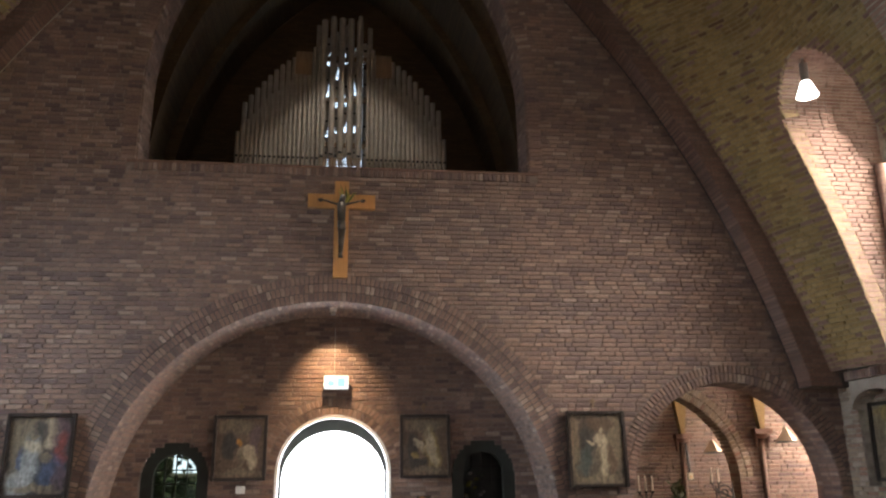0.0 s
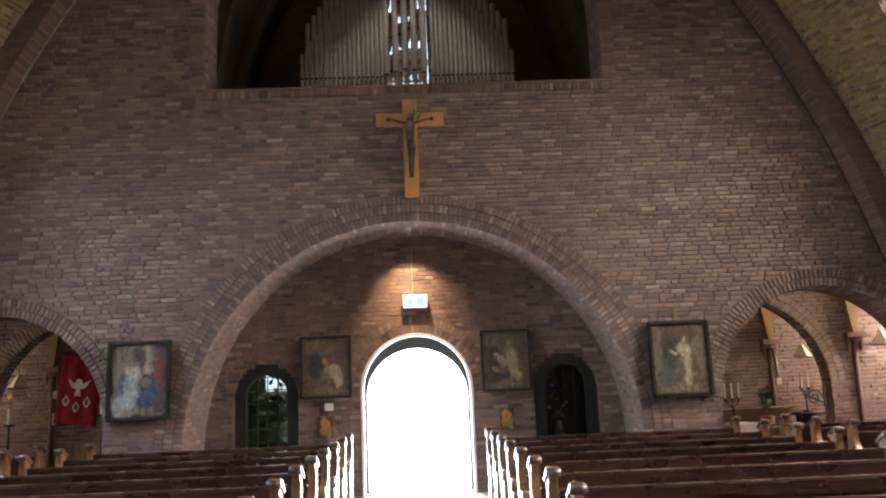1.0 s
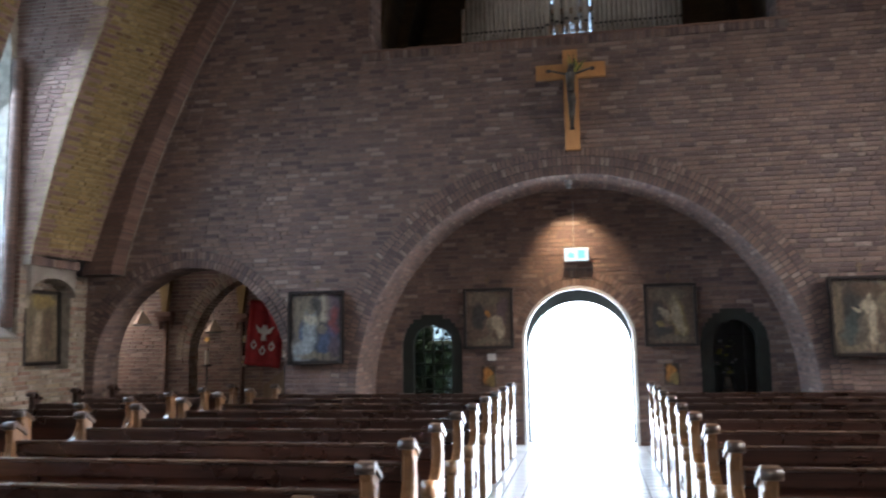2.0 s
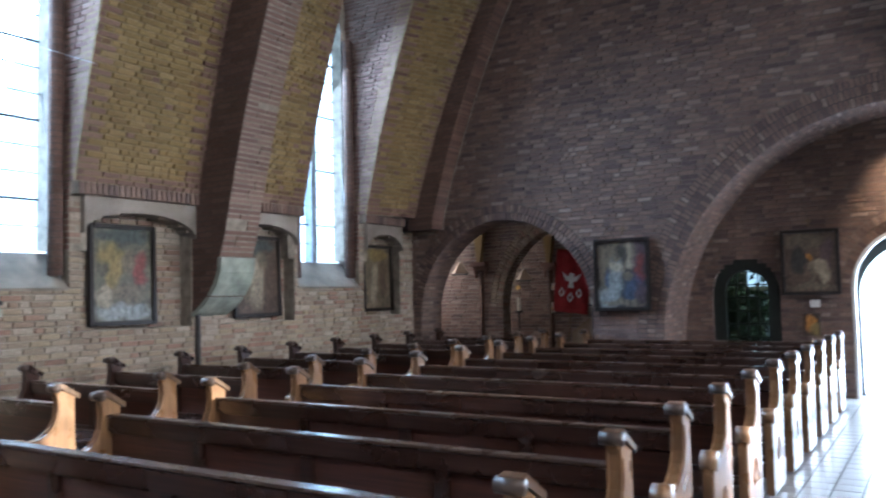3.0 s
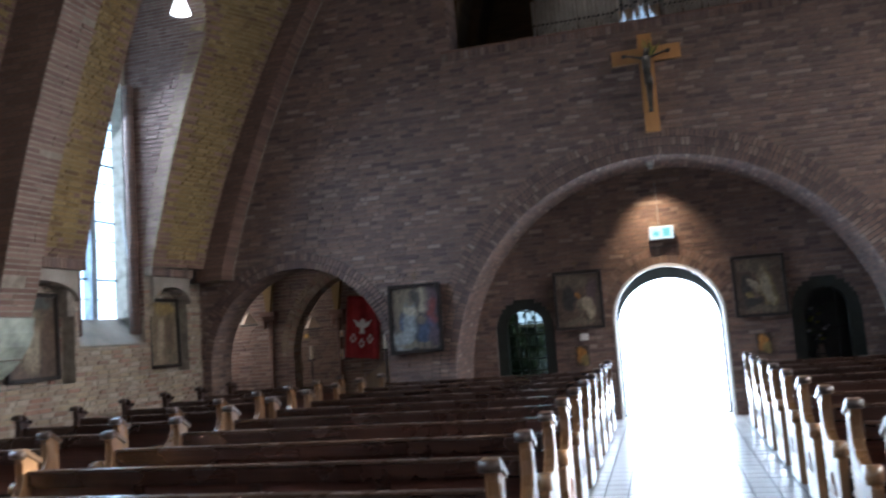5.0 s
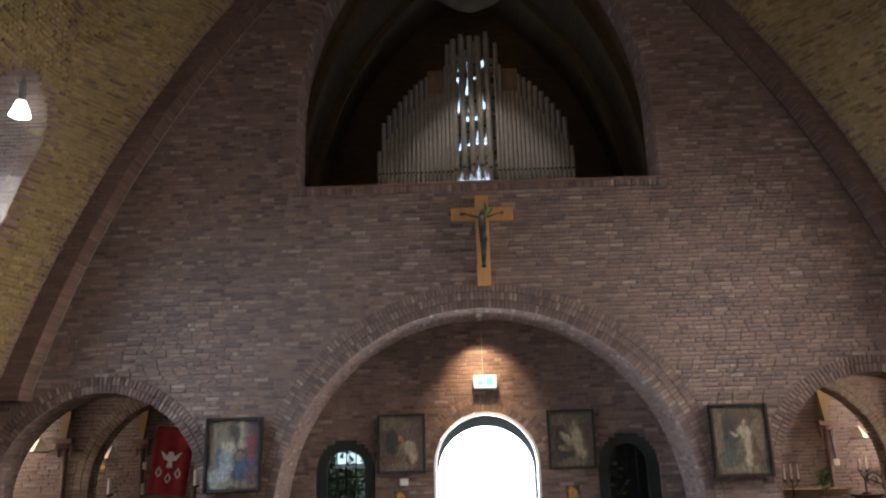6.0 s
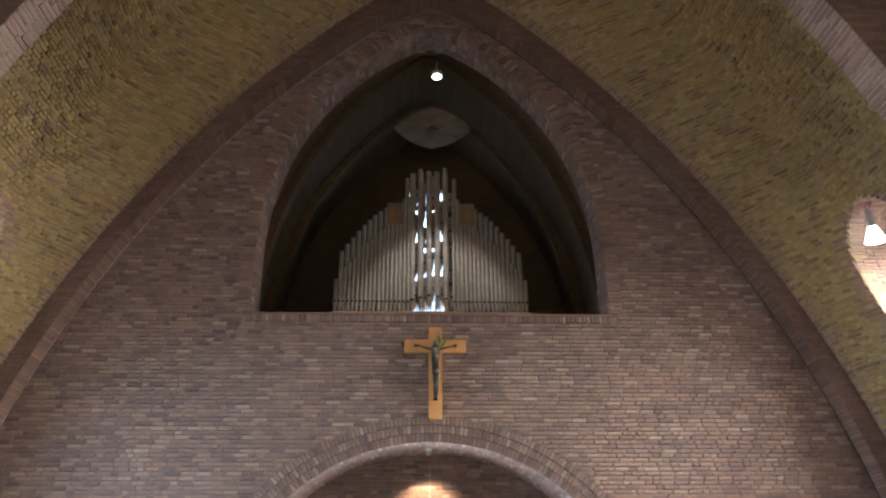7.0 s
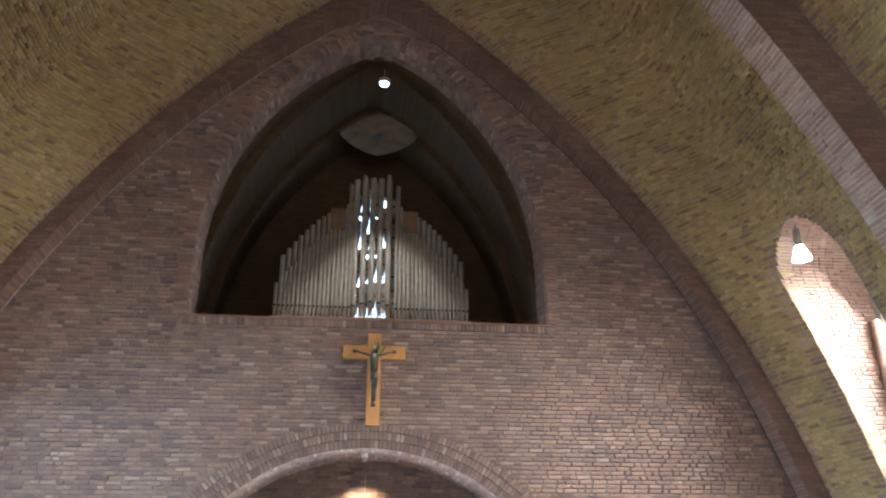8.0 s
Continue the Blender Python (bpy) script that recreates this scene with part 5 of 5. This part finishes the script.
for k in range(5):
    part("grille_post", box(bmesh.new(), -0.30 + 0.145 * k, -0.28 + 0.145 * k, -0.11, -0.10, 6.09, 6.30), M_OAK, organ)

# ---- lamps in the vault openings and loft ----
for s in (-1, 1):
    for w in WINDOWS[:2]:
        lamp = thing("pendant_lamp", "lit glass pendant lamp on a short steel tube", "lamp", "vault lamps", at=pose(s * 5.93, w + 0.10, 6.10))
        b = bmesh.new()
        cyl(b, (0, 0, 0.10), (0, 0, 0.36), 0.05, 0.05, 14)
        cyl(b, (0, 0, 0.36), (0, 0, 0.45), 0.012, 0.012, 8)
        part("tube", b, M_STEEL, lamp)
        b = bmesh.new()
        cyl(b, (0, 0, -0.10), (0, 0, 0.10), 0.135, 0.06, 18)
        part("glass_shade", b, M_BULB, lamp, "glowing glass shade", smooth=False)
lamp = thing("loft_lamp", "small round lamp under the point of the loft arch", "lamp", at=pose(0.1, 0.12, 10.02))
b = bmesh.new()
cyl(b, (0, 0, 0), (0, 0, 0.09), 0.11, 0.09, 18)
cyl(b, (0, 0, 0.09), (0, 0, 0.30), 0.008, 0.008, 8)
part("lamp_body", b, M_STEEL, lamp)
b = bmesh.new()
cyl(b, (0, 0, -0.012), (0, 0, 0.004), 0.075, 0.075, 18)
part("lamp_glass", b, M_BULB, lamp)

# ---- side chapels ----
for s in (-1, 1):
    for x, y, z in ((6.42, 2.75, 1.72), (6.95, 1.32, 1.84)):
        lamp = thing("cone_lamp", "pale paper cone lamp hanging in the side chapel", "lamp", "chapel lamps", at=pose(s * x, y, z))
        b = bmesh.new()
        cyl(b, (0, 0, 0), (0, 0, 0.20), 0.17, 0.02, 4)
        part("shade", b, M_PAPER, lamp)
        b = bmesh.new()
        cyl(b, (0, 0, 0.2), (0, 0, 1.1 if y > 2 else 1.0), 0.006, 0.006, 6)
        part("cord", b, M_IRON, lamp)
        b = bmesh.new()
        box(b, -0.165, 0.165, -0.005, 0.005, -0.03, 0.0)
        part("shade_rim", b, M_IRON, lamp)

ban = thing("banner", "hanging red banner with pale dove and flames", "banner", at=pose(-5.02, 1.75, 1.66, 0, 6, 0))
b = bmesh.new()
NX, NZ = 10, 14
grid = [[b.verts.new((-0.31 + 0.62 * i / NX, 0.02 * math.sin(i * 1.3) + 0.006 * math.sin(j), -0.54 + 1.06 * j / NZ)) for i in range(NX + 1)] for j in range(NZ + 1)]
fs = [b.faces.new((grid[j][i], grid[j][i + 1], grid[j + 1][i + 1], grid[j + 1][i])) for j in range(NZ) for i in range(NX)]
r = bmesh.ops.extrude_face_region(b, geom=fs)
for e in r["geom"]:
    if isinstance(e, bmesh.types.BMVert):
        e.co.y += 0.006
part("cloth", b, M_BANNER, ban, smooth=True)
b = bmesh.new()
cyl(b, (-0.34, 0.0, 0.53), (0.34, 0.0, 0.53), 0.012, 0.012, 8)
cyl(b, (0.0, 0.03, 0.49), (0.0, 0.03, -1.65), 0.014, 0.014, 8)
part("pole", b, M_OAK, ban)
b = bmesh.new()
prism(b, [(-0.17, 0.13), (-0.06, 0.06), (-0.03, 0.13), (0.03, 0.13), (0.06, 0.06), (0.17, 0.13), (0.10, 0.0), (0.03, -0.02), (0.05, -0.12), (-0.05, -0.12), (-0.03, -0.02), (-0.10, 0.0)], "y", -0.034, -0.028)
part("dove", b, M_CLOTH, ban, "pale dove applique")
for u, v in ((-0.16, -0.20), (0.0, -0.28), (0.15, -0.20)):
    b = bmesh.new()
    outer = [(u + 0.055, v), (u + 0.022, v + 0.05), (u, v + 0.085), (u - 0.022, v + 0.05), (u - 0.055, v), (u - 0.028, v - 0.055), (u, v - 0.08), (u + 0.028, v - 0.055)]
    inner = [(u + (p - u) * 0.58, v + (q - v) * 0.62) for p, q in outer]
    ring(b, inner, outer, "y", -0.034, -0.028, True)
    part("flame", b, M_CLOTH, ban)

for x, z, w, h in ((-5.93, 1.58, 0.08, 0.125), (-5.95, 1.19, 0.09, 0.19), (6.08, 1.33, 0.10, 0.12)):
    pl = thing("wall_plate", "small pale plate fixed to the chapel wall", "plate", "chapel plates", at=pose(x, 2.985, z))
    part("plate", box(bmesh.new(), -w / 2, w / 2, -0.02, 0.012, -h / 2, h / 2, 0.006), M_CANDLE, pl)
    part("plate_knob", box(bmesh.new(), -0.012, 0.012, -0.032, -0.019, -0.03, 0.0, 0.003), M_GOLD, pl)
disc = bmesh.new()
cyl(disc, (-6.66, 2.972, 1.58), (-6.66, 2.992, 1.58), 0.045, 0.045, 16)
tagged(part("round_tag", disc, M_GOLD), "small round yellow tag on the chapel wall", "tag")
rod = bmesh.new()
cyl(rod, (6.08, 2.97, 1.39), (6.04, 2.97, 1.90), 0.018, 0.024, 8)
tagged(part("wall_conduit", rod, M_FRAME), "dark conduit above a pale plate on chapel wall", "pipe")
sock = thing("wall_socket", "small pale socket on the brick side wall", "socket", at=pose(-7.035, -6.70, 1.40, 0, 0, 90))
part("socket_plate", box(bmesh.new(), -0.045, 0.045, -0.012, 0.012, -0.035, 0.035, 0.005), M_STONE, sock)
part("socket_face", box(bmesh.new(), -0.022, 0.022, -0.016, -0.011, -0.02, 0.02, 0.003), M_CEMENT, sock)
hook = bmesh.new()
cyl(hook, (-7.05, -6.69, 1.49), (-6.99, -6.69, 1.49), 0.016, 0.022, 10)
tagged(part("wall_hook", hook, M_IRON), "small dark iron hook in the brick side wall", "hook")

lect = thing("wooden_lectern", "brown wooden lectern beside the banner", "lectern", at=pose(-4.45, 1.15, 0))
b = bmesh.new()
prism(b, [(-0.26, 0.0), (0.26, 0.0), (0.26, 1.12), (0.2, 1.18), (-0.26, 0.85)], "y", -0.2, 0.2, 0.01)
part("lectern_body", b, M_OAK, lect)
part("foot_board", box(bmesh.new(), -0.3, 0.3, -0.24, 0.24, 0, 0.06, 0.008), M_PEW, lect)
for x, y, z in ((-5.75, 1.2, 1.15), (-4.35, 0.95, 1.25)):
    can = thing("candle_stand", "tall iron stand with a white candle", "candle stand", "chapel candles", at=pose(x, y, 0))
    b = bmesh.new()
    cyl(b, (0, 0, 0), (0, 0, 0.03), 0.14, 0.12, 14)
    cyl(b, (0, 0, 0.03), (0, 0, z), 0.015, 0.015, 8)
    cyl(b, (0, 0, z), (0, 0, z + 0.03), 0.06, 0.07, 12)
    part("stand", b, M_IRON, can)
    b = bmesh.new()
    cyl(b, (0, 0, z + 0.03), (0, 0, z + 0.25), 0.028, 0.028, 12)
    part("candle", b, M_CANDLE, can)

tab = thing("side_table", "small wooden table in the sunlit chapel", "table", at=pose(4.62, 1.0, 0))
part("tabletop", box(bmesh.new(), -0.35, 0.35, -0.25, 0.25, 0.74, 0.78, 0.008), M_OAK, tab)
for x in (-0.31, 0.31):
    for y in (-0.21, 0.21):
        part("leg", box(bmesh.new(), x - 0.025, x + 0.025, y - 0.025, y + 0.025, 0, 0.74, 0.004), M_OAK, tab)
b = bmesh.new()
box(b, -0.16, 0.14, -0.27, 0.27, 0.782, 0.792, 0.004)
prism(b, [(-0.16, 0.79), (0.14, 0.79), (0.19, 0.44), (0.02, 0.40), (-0.12, 0.46)], "y", -0.275, -0.262)
cl = part("table_cloth", b, M_CLOTH)
tagged(cl, "white cloth draped over the side table", "cloth")
cl.matrix_world = pose(4.62, 1.0, 0)


def candelabrum(x, y, z, arms, label):
    c = thing("candelabrum", label, "candelabrum", "candelabra", at=pose(x, y, z))
    b = bmesh.new()
    cyl(b, (0, 0, 0), (0, 0, 0.025), 0.075, 0.06, 14)
    cyl(b, (0, 0, 0.02), (0, 0, 0.30), 0.013, 0.010, 8)
    part("stem", b, M_IRON, c)
    for k in range(arms):
        ox = (k - (arms - 1) / 2) * 0.10
        b = bmesh.new()
        pts = [Vector((ox * t / 5, 0, 0.22 + 0.10 * (t / 5) ** 2)) for t in range(6)]
        for p, q in zip(pts[:-1], pts[1:]):
            cyl(b, p, q + Vector((0, 0, 0.001)), 0.009, 0.009, 6)
        cyl(b, (ox, 0, 0.32), (ox, 0, 0.345), 0.02, 0.03, 10)
        a = part("arm", b, M_IRON, c)
        b = bmesh.new()
        cyl(b, (ox, 0, 0.345), (ox, 0, 0.56), 0.013, 0.012, 10)
        part("candle", b, M_CANDLE, a)
    return c


candelabrum(4.52, 1.05, 0.795, 3, "iron candelabrum with three white candles on the table")
def scroll_arm(parent, r):
    b = bmesh.new()
    pts = [Vector((0.12 + r * (1 - k / 40) * math.cos(k * 0.30), 0, 0.20 + r * (1 - k / 40) * math.sin(k * 0.30))) for k in range(32)]
    for p, q in zip(pts[:-1], pts[1:]):
        cyl(b, p, q, 0.013, 0.013, 6)
    cyl(b, (0.0, 0, 0.24), (0.26, 0, 0.12), 0.016, 0.016, 8)
    cyl(b, (0.26, 0, 0.06), (0.26, 0, 0.34), 0.018, 0.010, 8)
    part("scroll_arm", b, M_IRON, parent, "curled wrought iron arm")


ped = thing("pedestal", "dark wooden pedestal under a candelabrum", "pedestal", at=pose(5.64, 1.15, 0))
part("pedestal_body", box(bmesh.new(), -0.13, 0.13, -0.13, 0.13, 0.04, 0.86, 0.012), M_PEW, ped)
part("pedestal_base", box(bmesh.new(), -0.17, 0.17, -0.17, 0.17, 0, 0.05, 0.008), M_PEW, ped)
part("pedestal_top", box(bmesh.new(), -0.17, 0.17, -0.17, 0.17, 0.855, 0.895, 0.008), M_PEW, ped)
scroll_arm(candelabrum(5.64, 1.15, 0.90, 2, "dark iron candelabrum with two candles and a curled arm"), 0.12)
cab = thing("low_cabinet", "low wooden cabinet in the sunlit chapel", "cabinet", at=pose(5.25, 2.4, 0))
part("cabinet_body", box(bmesh.new(), -0.6, 0.6, -0.2, 0.2, 0, 0.90, 0.012), M_OAK, cab)
part("cabinet_top", box(bmesh.new(), -0.63, 0.63, -0.23, 0.2, 0.90, 0.935, 0.008), M_OAK, cab)


def leaf_mesh(l, w):
    v = [(0, 0, 0), (-w, 0, l * 0.45), (0, 0.01, l), (w, 0, l * 0.45), (0, 0.012, l * 0.45)]
    f = [(0, 1, 4), (1, 2, 4), (4, 2, 3), (0, 4, 3)]
    return mesh_of("leaf", v, f, M_LEAF)


def plant(x, y, z, h, count, label, mats=None):
    p = thing("potted_plant", label, "plant", "plants", at=pose(x, y, z))
    b = bmesh.new()
    cyl(b, (0, 0, 0), (0, 0, 0.15), 0.075, 0.10, 16)
    part("pot", b, M_TERRA, p, "terracotta pot")
    b = bmesh.new()
    rr = random.Random(3)
    me = leaf_mesh(0.10, 0.024)
    tips = []
    for k in range(9):
        a = rr.uniform(0, 6.283)
        t = Vector((math.cos(a) * rr.uniform(0.03, 0.13), math.sin(a) * rr.uniform(0.03, 0.13), h * rr.uniform(0.6, 1.0)))
        cyl(b, (0, 0, 0.13), t, 0.005, 0.003, 5)
        tips.append(t)
    part("stems", b, M_LEAF, p)
    for k in range(count):
        t = rr.choice(tips) * rr.uniform(0.5, 1.0) + Vector((0, 0, 0.05))
        ob = new("leaf", me)
        ob.parent = p
        ob.matrix_basis = Matrix.Translation(t) @ Euler((rr.uniform(-1.6, 1.6), rr.uniform(-1.2, 1.2), rr.uniform(0, 6.28))).to_matrix().to_4x4()
    return p


plant(5.0, 1.05, 0.72, 0.52, 90, "leafy green pot plant on a stool")
st = thing("plant_stool", "small wooden stool under the pot plant", "stool", at=pose(5.0, 1.05, 0))
part("stool_top", box(bmesh.new(), -0.17, 0.17, -0.17, 0.17, 0.685, 0.718, 0.008), M_OAK, st)
for x in (-0.13, 0.13):
    for y in (-0.13, 0.13):
        part("leg", box(bmesh.new(), x - 0.02, x + 0.02, y - 0.02, y + 0.02, 0, 0.69, 0.004), M_OAK, st)

# porch window on the right: a shallow closet with flowers; on the left: a shrub outside
m = bmesh.new()
box(m, 1.6, 2.7, 1.95, 2.0, 0, 2.2)
box(m, 1.6, 1.65, 1.56, 1.95, 0, 2.2)
box(m, 2.65, 2.7, 1.56, 1.95, 0, 2.2)
box(m, 1.65, 2.65, 1.56, 1.95, 2.15, 2.2)
box(m, 1.65, 2.65, 1.56, 1.95, 0.50, 0.55)
tagged(part("closet", m, M_GREEN), "dark closet behind the barred porch window", "closet", kind="structure")
fl = thing("flower_vase", "vase of yellow and white flowers behind bars", "vase", at=pose(2.12, 1.72, 0.55))
b = bmesh.new()
cyl(b, (0, 0, 0), (0, 0, 0.10), 0.05, 0.08, 14)
cyl(b, (0, 0, 0.10), (0, 0, 0.35), 0.08, 0.04, 14)
part("vase", b, M_FLESH, fl, smooth=True)
rr = random.Random(5)
for k in range(26):
    b = bmesh.new()
    c = Vector((rr.uniform(-0.13, 0.13), rr.uniform(-0.06, 0.06), rr.uniform(0.42, 0.88)))
    bmesh.ops.create_icosphere(b, subdivisions=1, radius=rr.uniform(0.022, 0.045), matrix=Matrix.Translation(c) @ Matrix.Diagonal((1, 1, 0.6, 1)))
    part("blossom", b, (M_PALM, M_CLOTH, M_LEAF)[k % 3], fl)
b = bmesh.new()
for k in range(9):
    cyl(b, (0, 0, 0.3), (rr.uniform(-0.1, 0.1), rr.uniform(-0.05, 0.05), rr.uniform(0.45, 0.8)), 0.004, 0.003, 5)
part("stems", b, M_LEAF, fl)

shrub = thing("shrub", "dark green shrub outside the porch window", "shrub", at=pose(-2.9, 3.9, -0.3))
b = bmesh.new()
for k in range(8):
    a = k * 0.8
    cyl(b, (0, 0, 0), (math.cos(a) * 0.5, math.sin(a) * 0.3, 1.6), 0.03, 0.01, 6)
part("stems", b, M_PEW, shrub)
v, f = [], []
rr = random.Random(6)
for k in range(4200):
    c = Vector((rr.gauss(0, 0.42), rr.gauss(0, 0.3), rr.uniform(0.1, 2.15)))
    if c.z > 1.72 and c.x > 0.12 and rr.random() < 0.9:
        continue
    e = Euler((rr.uniform(-1.5, 1.5), rr.uniform(-1.5, 1.5), rr.uniform(0, 6.28))).to_matrix()
    i = len(v)
    v += [tuple(c + e @ Vector(p)) for p in ((0, -0.07, 0), (0.035, 0, 0.01), (0, 0.07, 0), (-0.035, 0, 0.01))]
    f.append((i, i + 1, i + 2, i + 3))
lv = new("leaves", mesh_of("leaves", v, f, M_LEAF))
lv.parent = shrub

# added dark rods, drawn for the dark strip beside the niches below the rib corbels
for s in (-1, 1):
    for r in RIBS[:2]:
        b = bmesh.new()
        cyl(b, (s * 7.03, r - 0.19, 0.0), (s * 7.03, r - 0.19, 1.36), 0.032, 0.032, 10)
        for z in (0.45, 1.05):
            cyl(b, (s * 7.03, r - 0.19, z), (s * 7.03, r - 0.19, z + 0.03), 0.039, 0.039, 10)
        tagged(part("conduit", b, M_FRAME), "thin dark rod on the wall below a rib corbel", "pipe", "wall conduits")

# cords beside the windows
for s in (-1, 1):
    for w in WINDOWS[:2]:
        b = bmesh.new()
        cyl(b, (s * 7.28, w + 0.50, 3.6), (s * 7.12, w + 0.615, 1.72), 0.007, 0.007, 6)
        cyl(b, (s * 7.12, w + 0.615, 1.72), (s * 7.035, w + 0.66, 1.15), 0.004, 0.004, 6)
        tagged(part("window_cord", b, M_STEEL), "grey window cord hanging beside the sill", "cord", "window cords")

# ---- aisle floor tiles ----
TS = 0.2
e = TS - 0.004
tv = [(0.006, 0.006, 0), (e - 0.002, 0.006, 0), (e - 0.002, e - 0.002, 0), (0.006, e - 0.002, 0), (0.004, 0.004, -0.01), (e, 0.004, -0.01), (e, e, -0.01), (0.004, e, -0.01)]
tf = [(0, 1, 2, 3), (4, 5, 1, 0), (5, 6, 2, 1), (6, 7, 3, 2), (7, 4, 0, 3)]
tile_mesh = mesh_of("tile", tv, tf, M_FLOOR)
tr = random.Random(9)
v, f = [], []
for i in range(-42, 43):
    for j in range(0, 97):
        x, y = -0.9 + TS * i, -18.0 + TS * j
        if 0 <= i < 9 and 52 <= j < 85:
            t = new("tile", tile_mesh)
            t.parent = floor
            t.matrix_basis = pose(x, y, tr.uniform(-0.0015, 0.0), tr.uniform(-0.2, 0.2), tr.uniform(-0.2, 0.2), 0)
            continue
        k = len(v)
        v += [(x + p[0], y + p[1], p[2]) for p in tv]
        f += [tuple(q + k for q in face) for face in tf]
rest_t = new("outer_tiles", mesh_of("outer_tiles", v, f, M_FLOOR))
rest_t.parent = floor
rest_t["kind"] = "stuff"

# pale sky glare beyond the shaded windows
glare = part("backdrop", box(bmesh.new(), -22.1, -22.0, -40, 70, -0.29, 34), M_GLARE)
tagged(glare, "bright sky glare beyond the shaded windows", "backdrop", kind="structure")

wire = bmesh.new()
cyl(wire, (-7.2, -6.22, 4.02), (-6.56, -6.03, 3.78), 0.003, 0.003, 6)
tagged(part("stay_wire", wire, M_STEEL), "thin steel stay wire across the window reveal", "stay wire")

# bricks of the large arch, each on its own
brick_parts(RING_ROWS[:290], wall_west, M_REDP, -Y)
rest = Bricks()
for o, u, v, l, w in RING_ROWS[290:]:
    rest.add(o, u, v, -Y, l, w, 0.012, 0.008 * rnd.uniform(0.3, 1.5))
rest.make("arch_ring_outer", M_RED, wall_west)

# near bricks of the side wall and of the vault over the niche
for rows, wall, mat, n in NEAR_PARTS:
    brick_parts(rows[:300], wall, mat, n, 0.004)
M_YELP = brick_material("brick_yellow_piece", YEL, island=False)
for rows, vault in YEL_PARTS:
    if not rows:
        continue
    b = Bricks()
    b.add(Vector((0, 0, 0)), X, Y, Z, 0.21 - JOINT, COURSE - JOINT, 0.014, 0.005)
    me = mesh_of("brick", [tuple(p) for p in b.v], b.f, M_YELP)
    for o, u, v, n in rows[:300]:
        ob = new("brick", me)
        w = n.cross(u)
        m = Matrix((u, w, n)).transposed().to_4x4()
        m.translation = o + n * (0.006 * rnd.uniform(-0.6, 1.5)) if w.dot(v) > 0 else o + v * (COURSE - JOINT)
        ob.parent = vault
        ob.matrix_basis = m
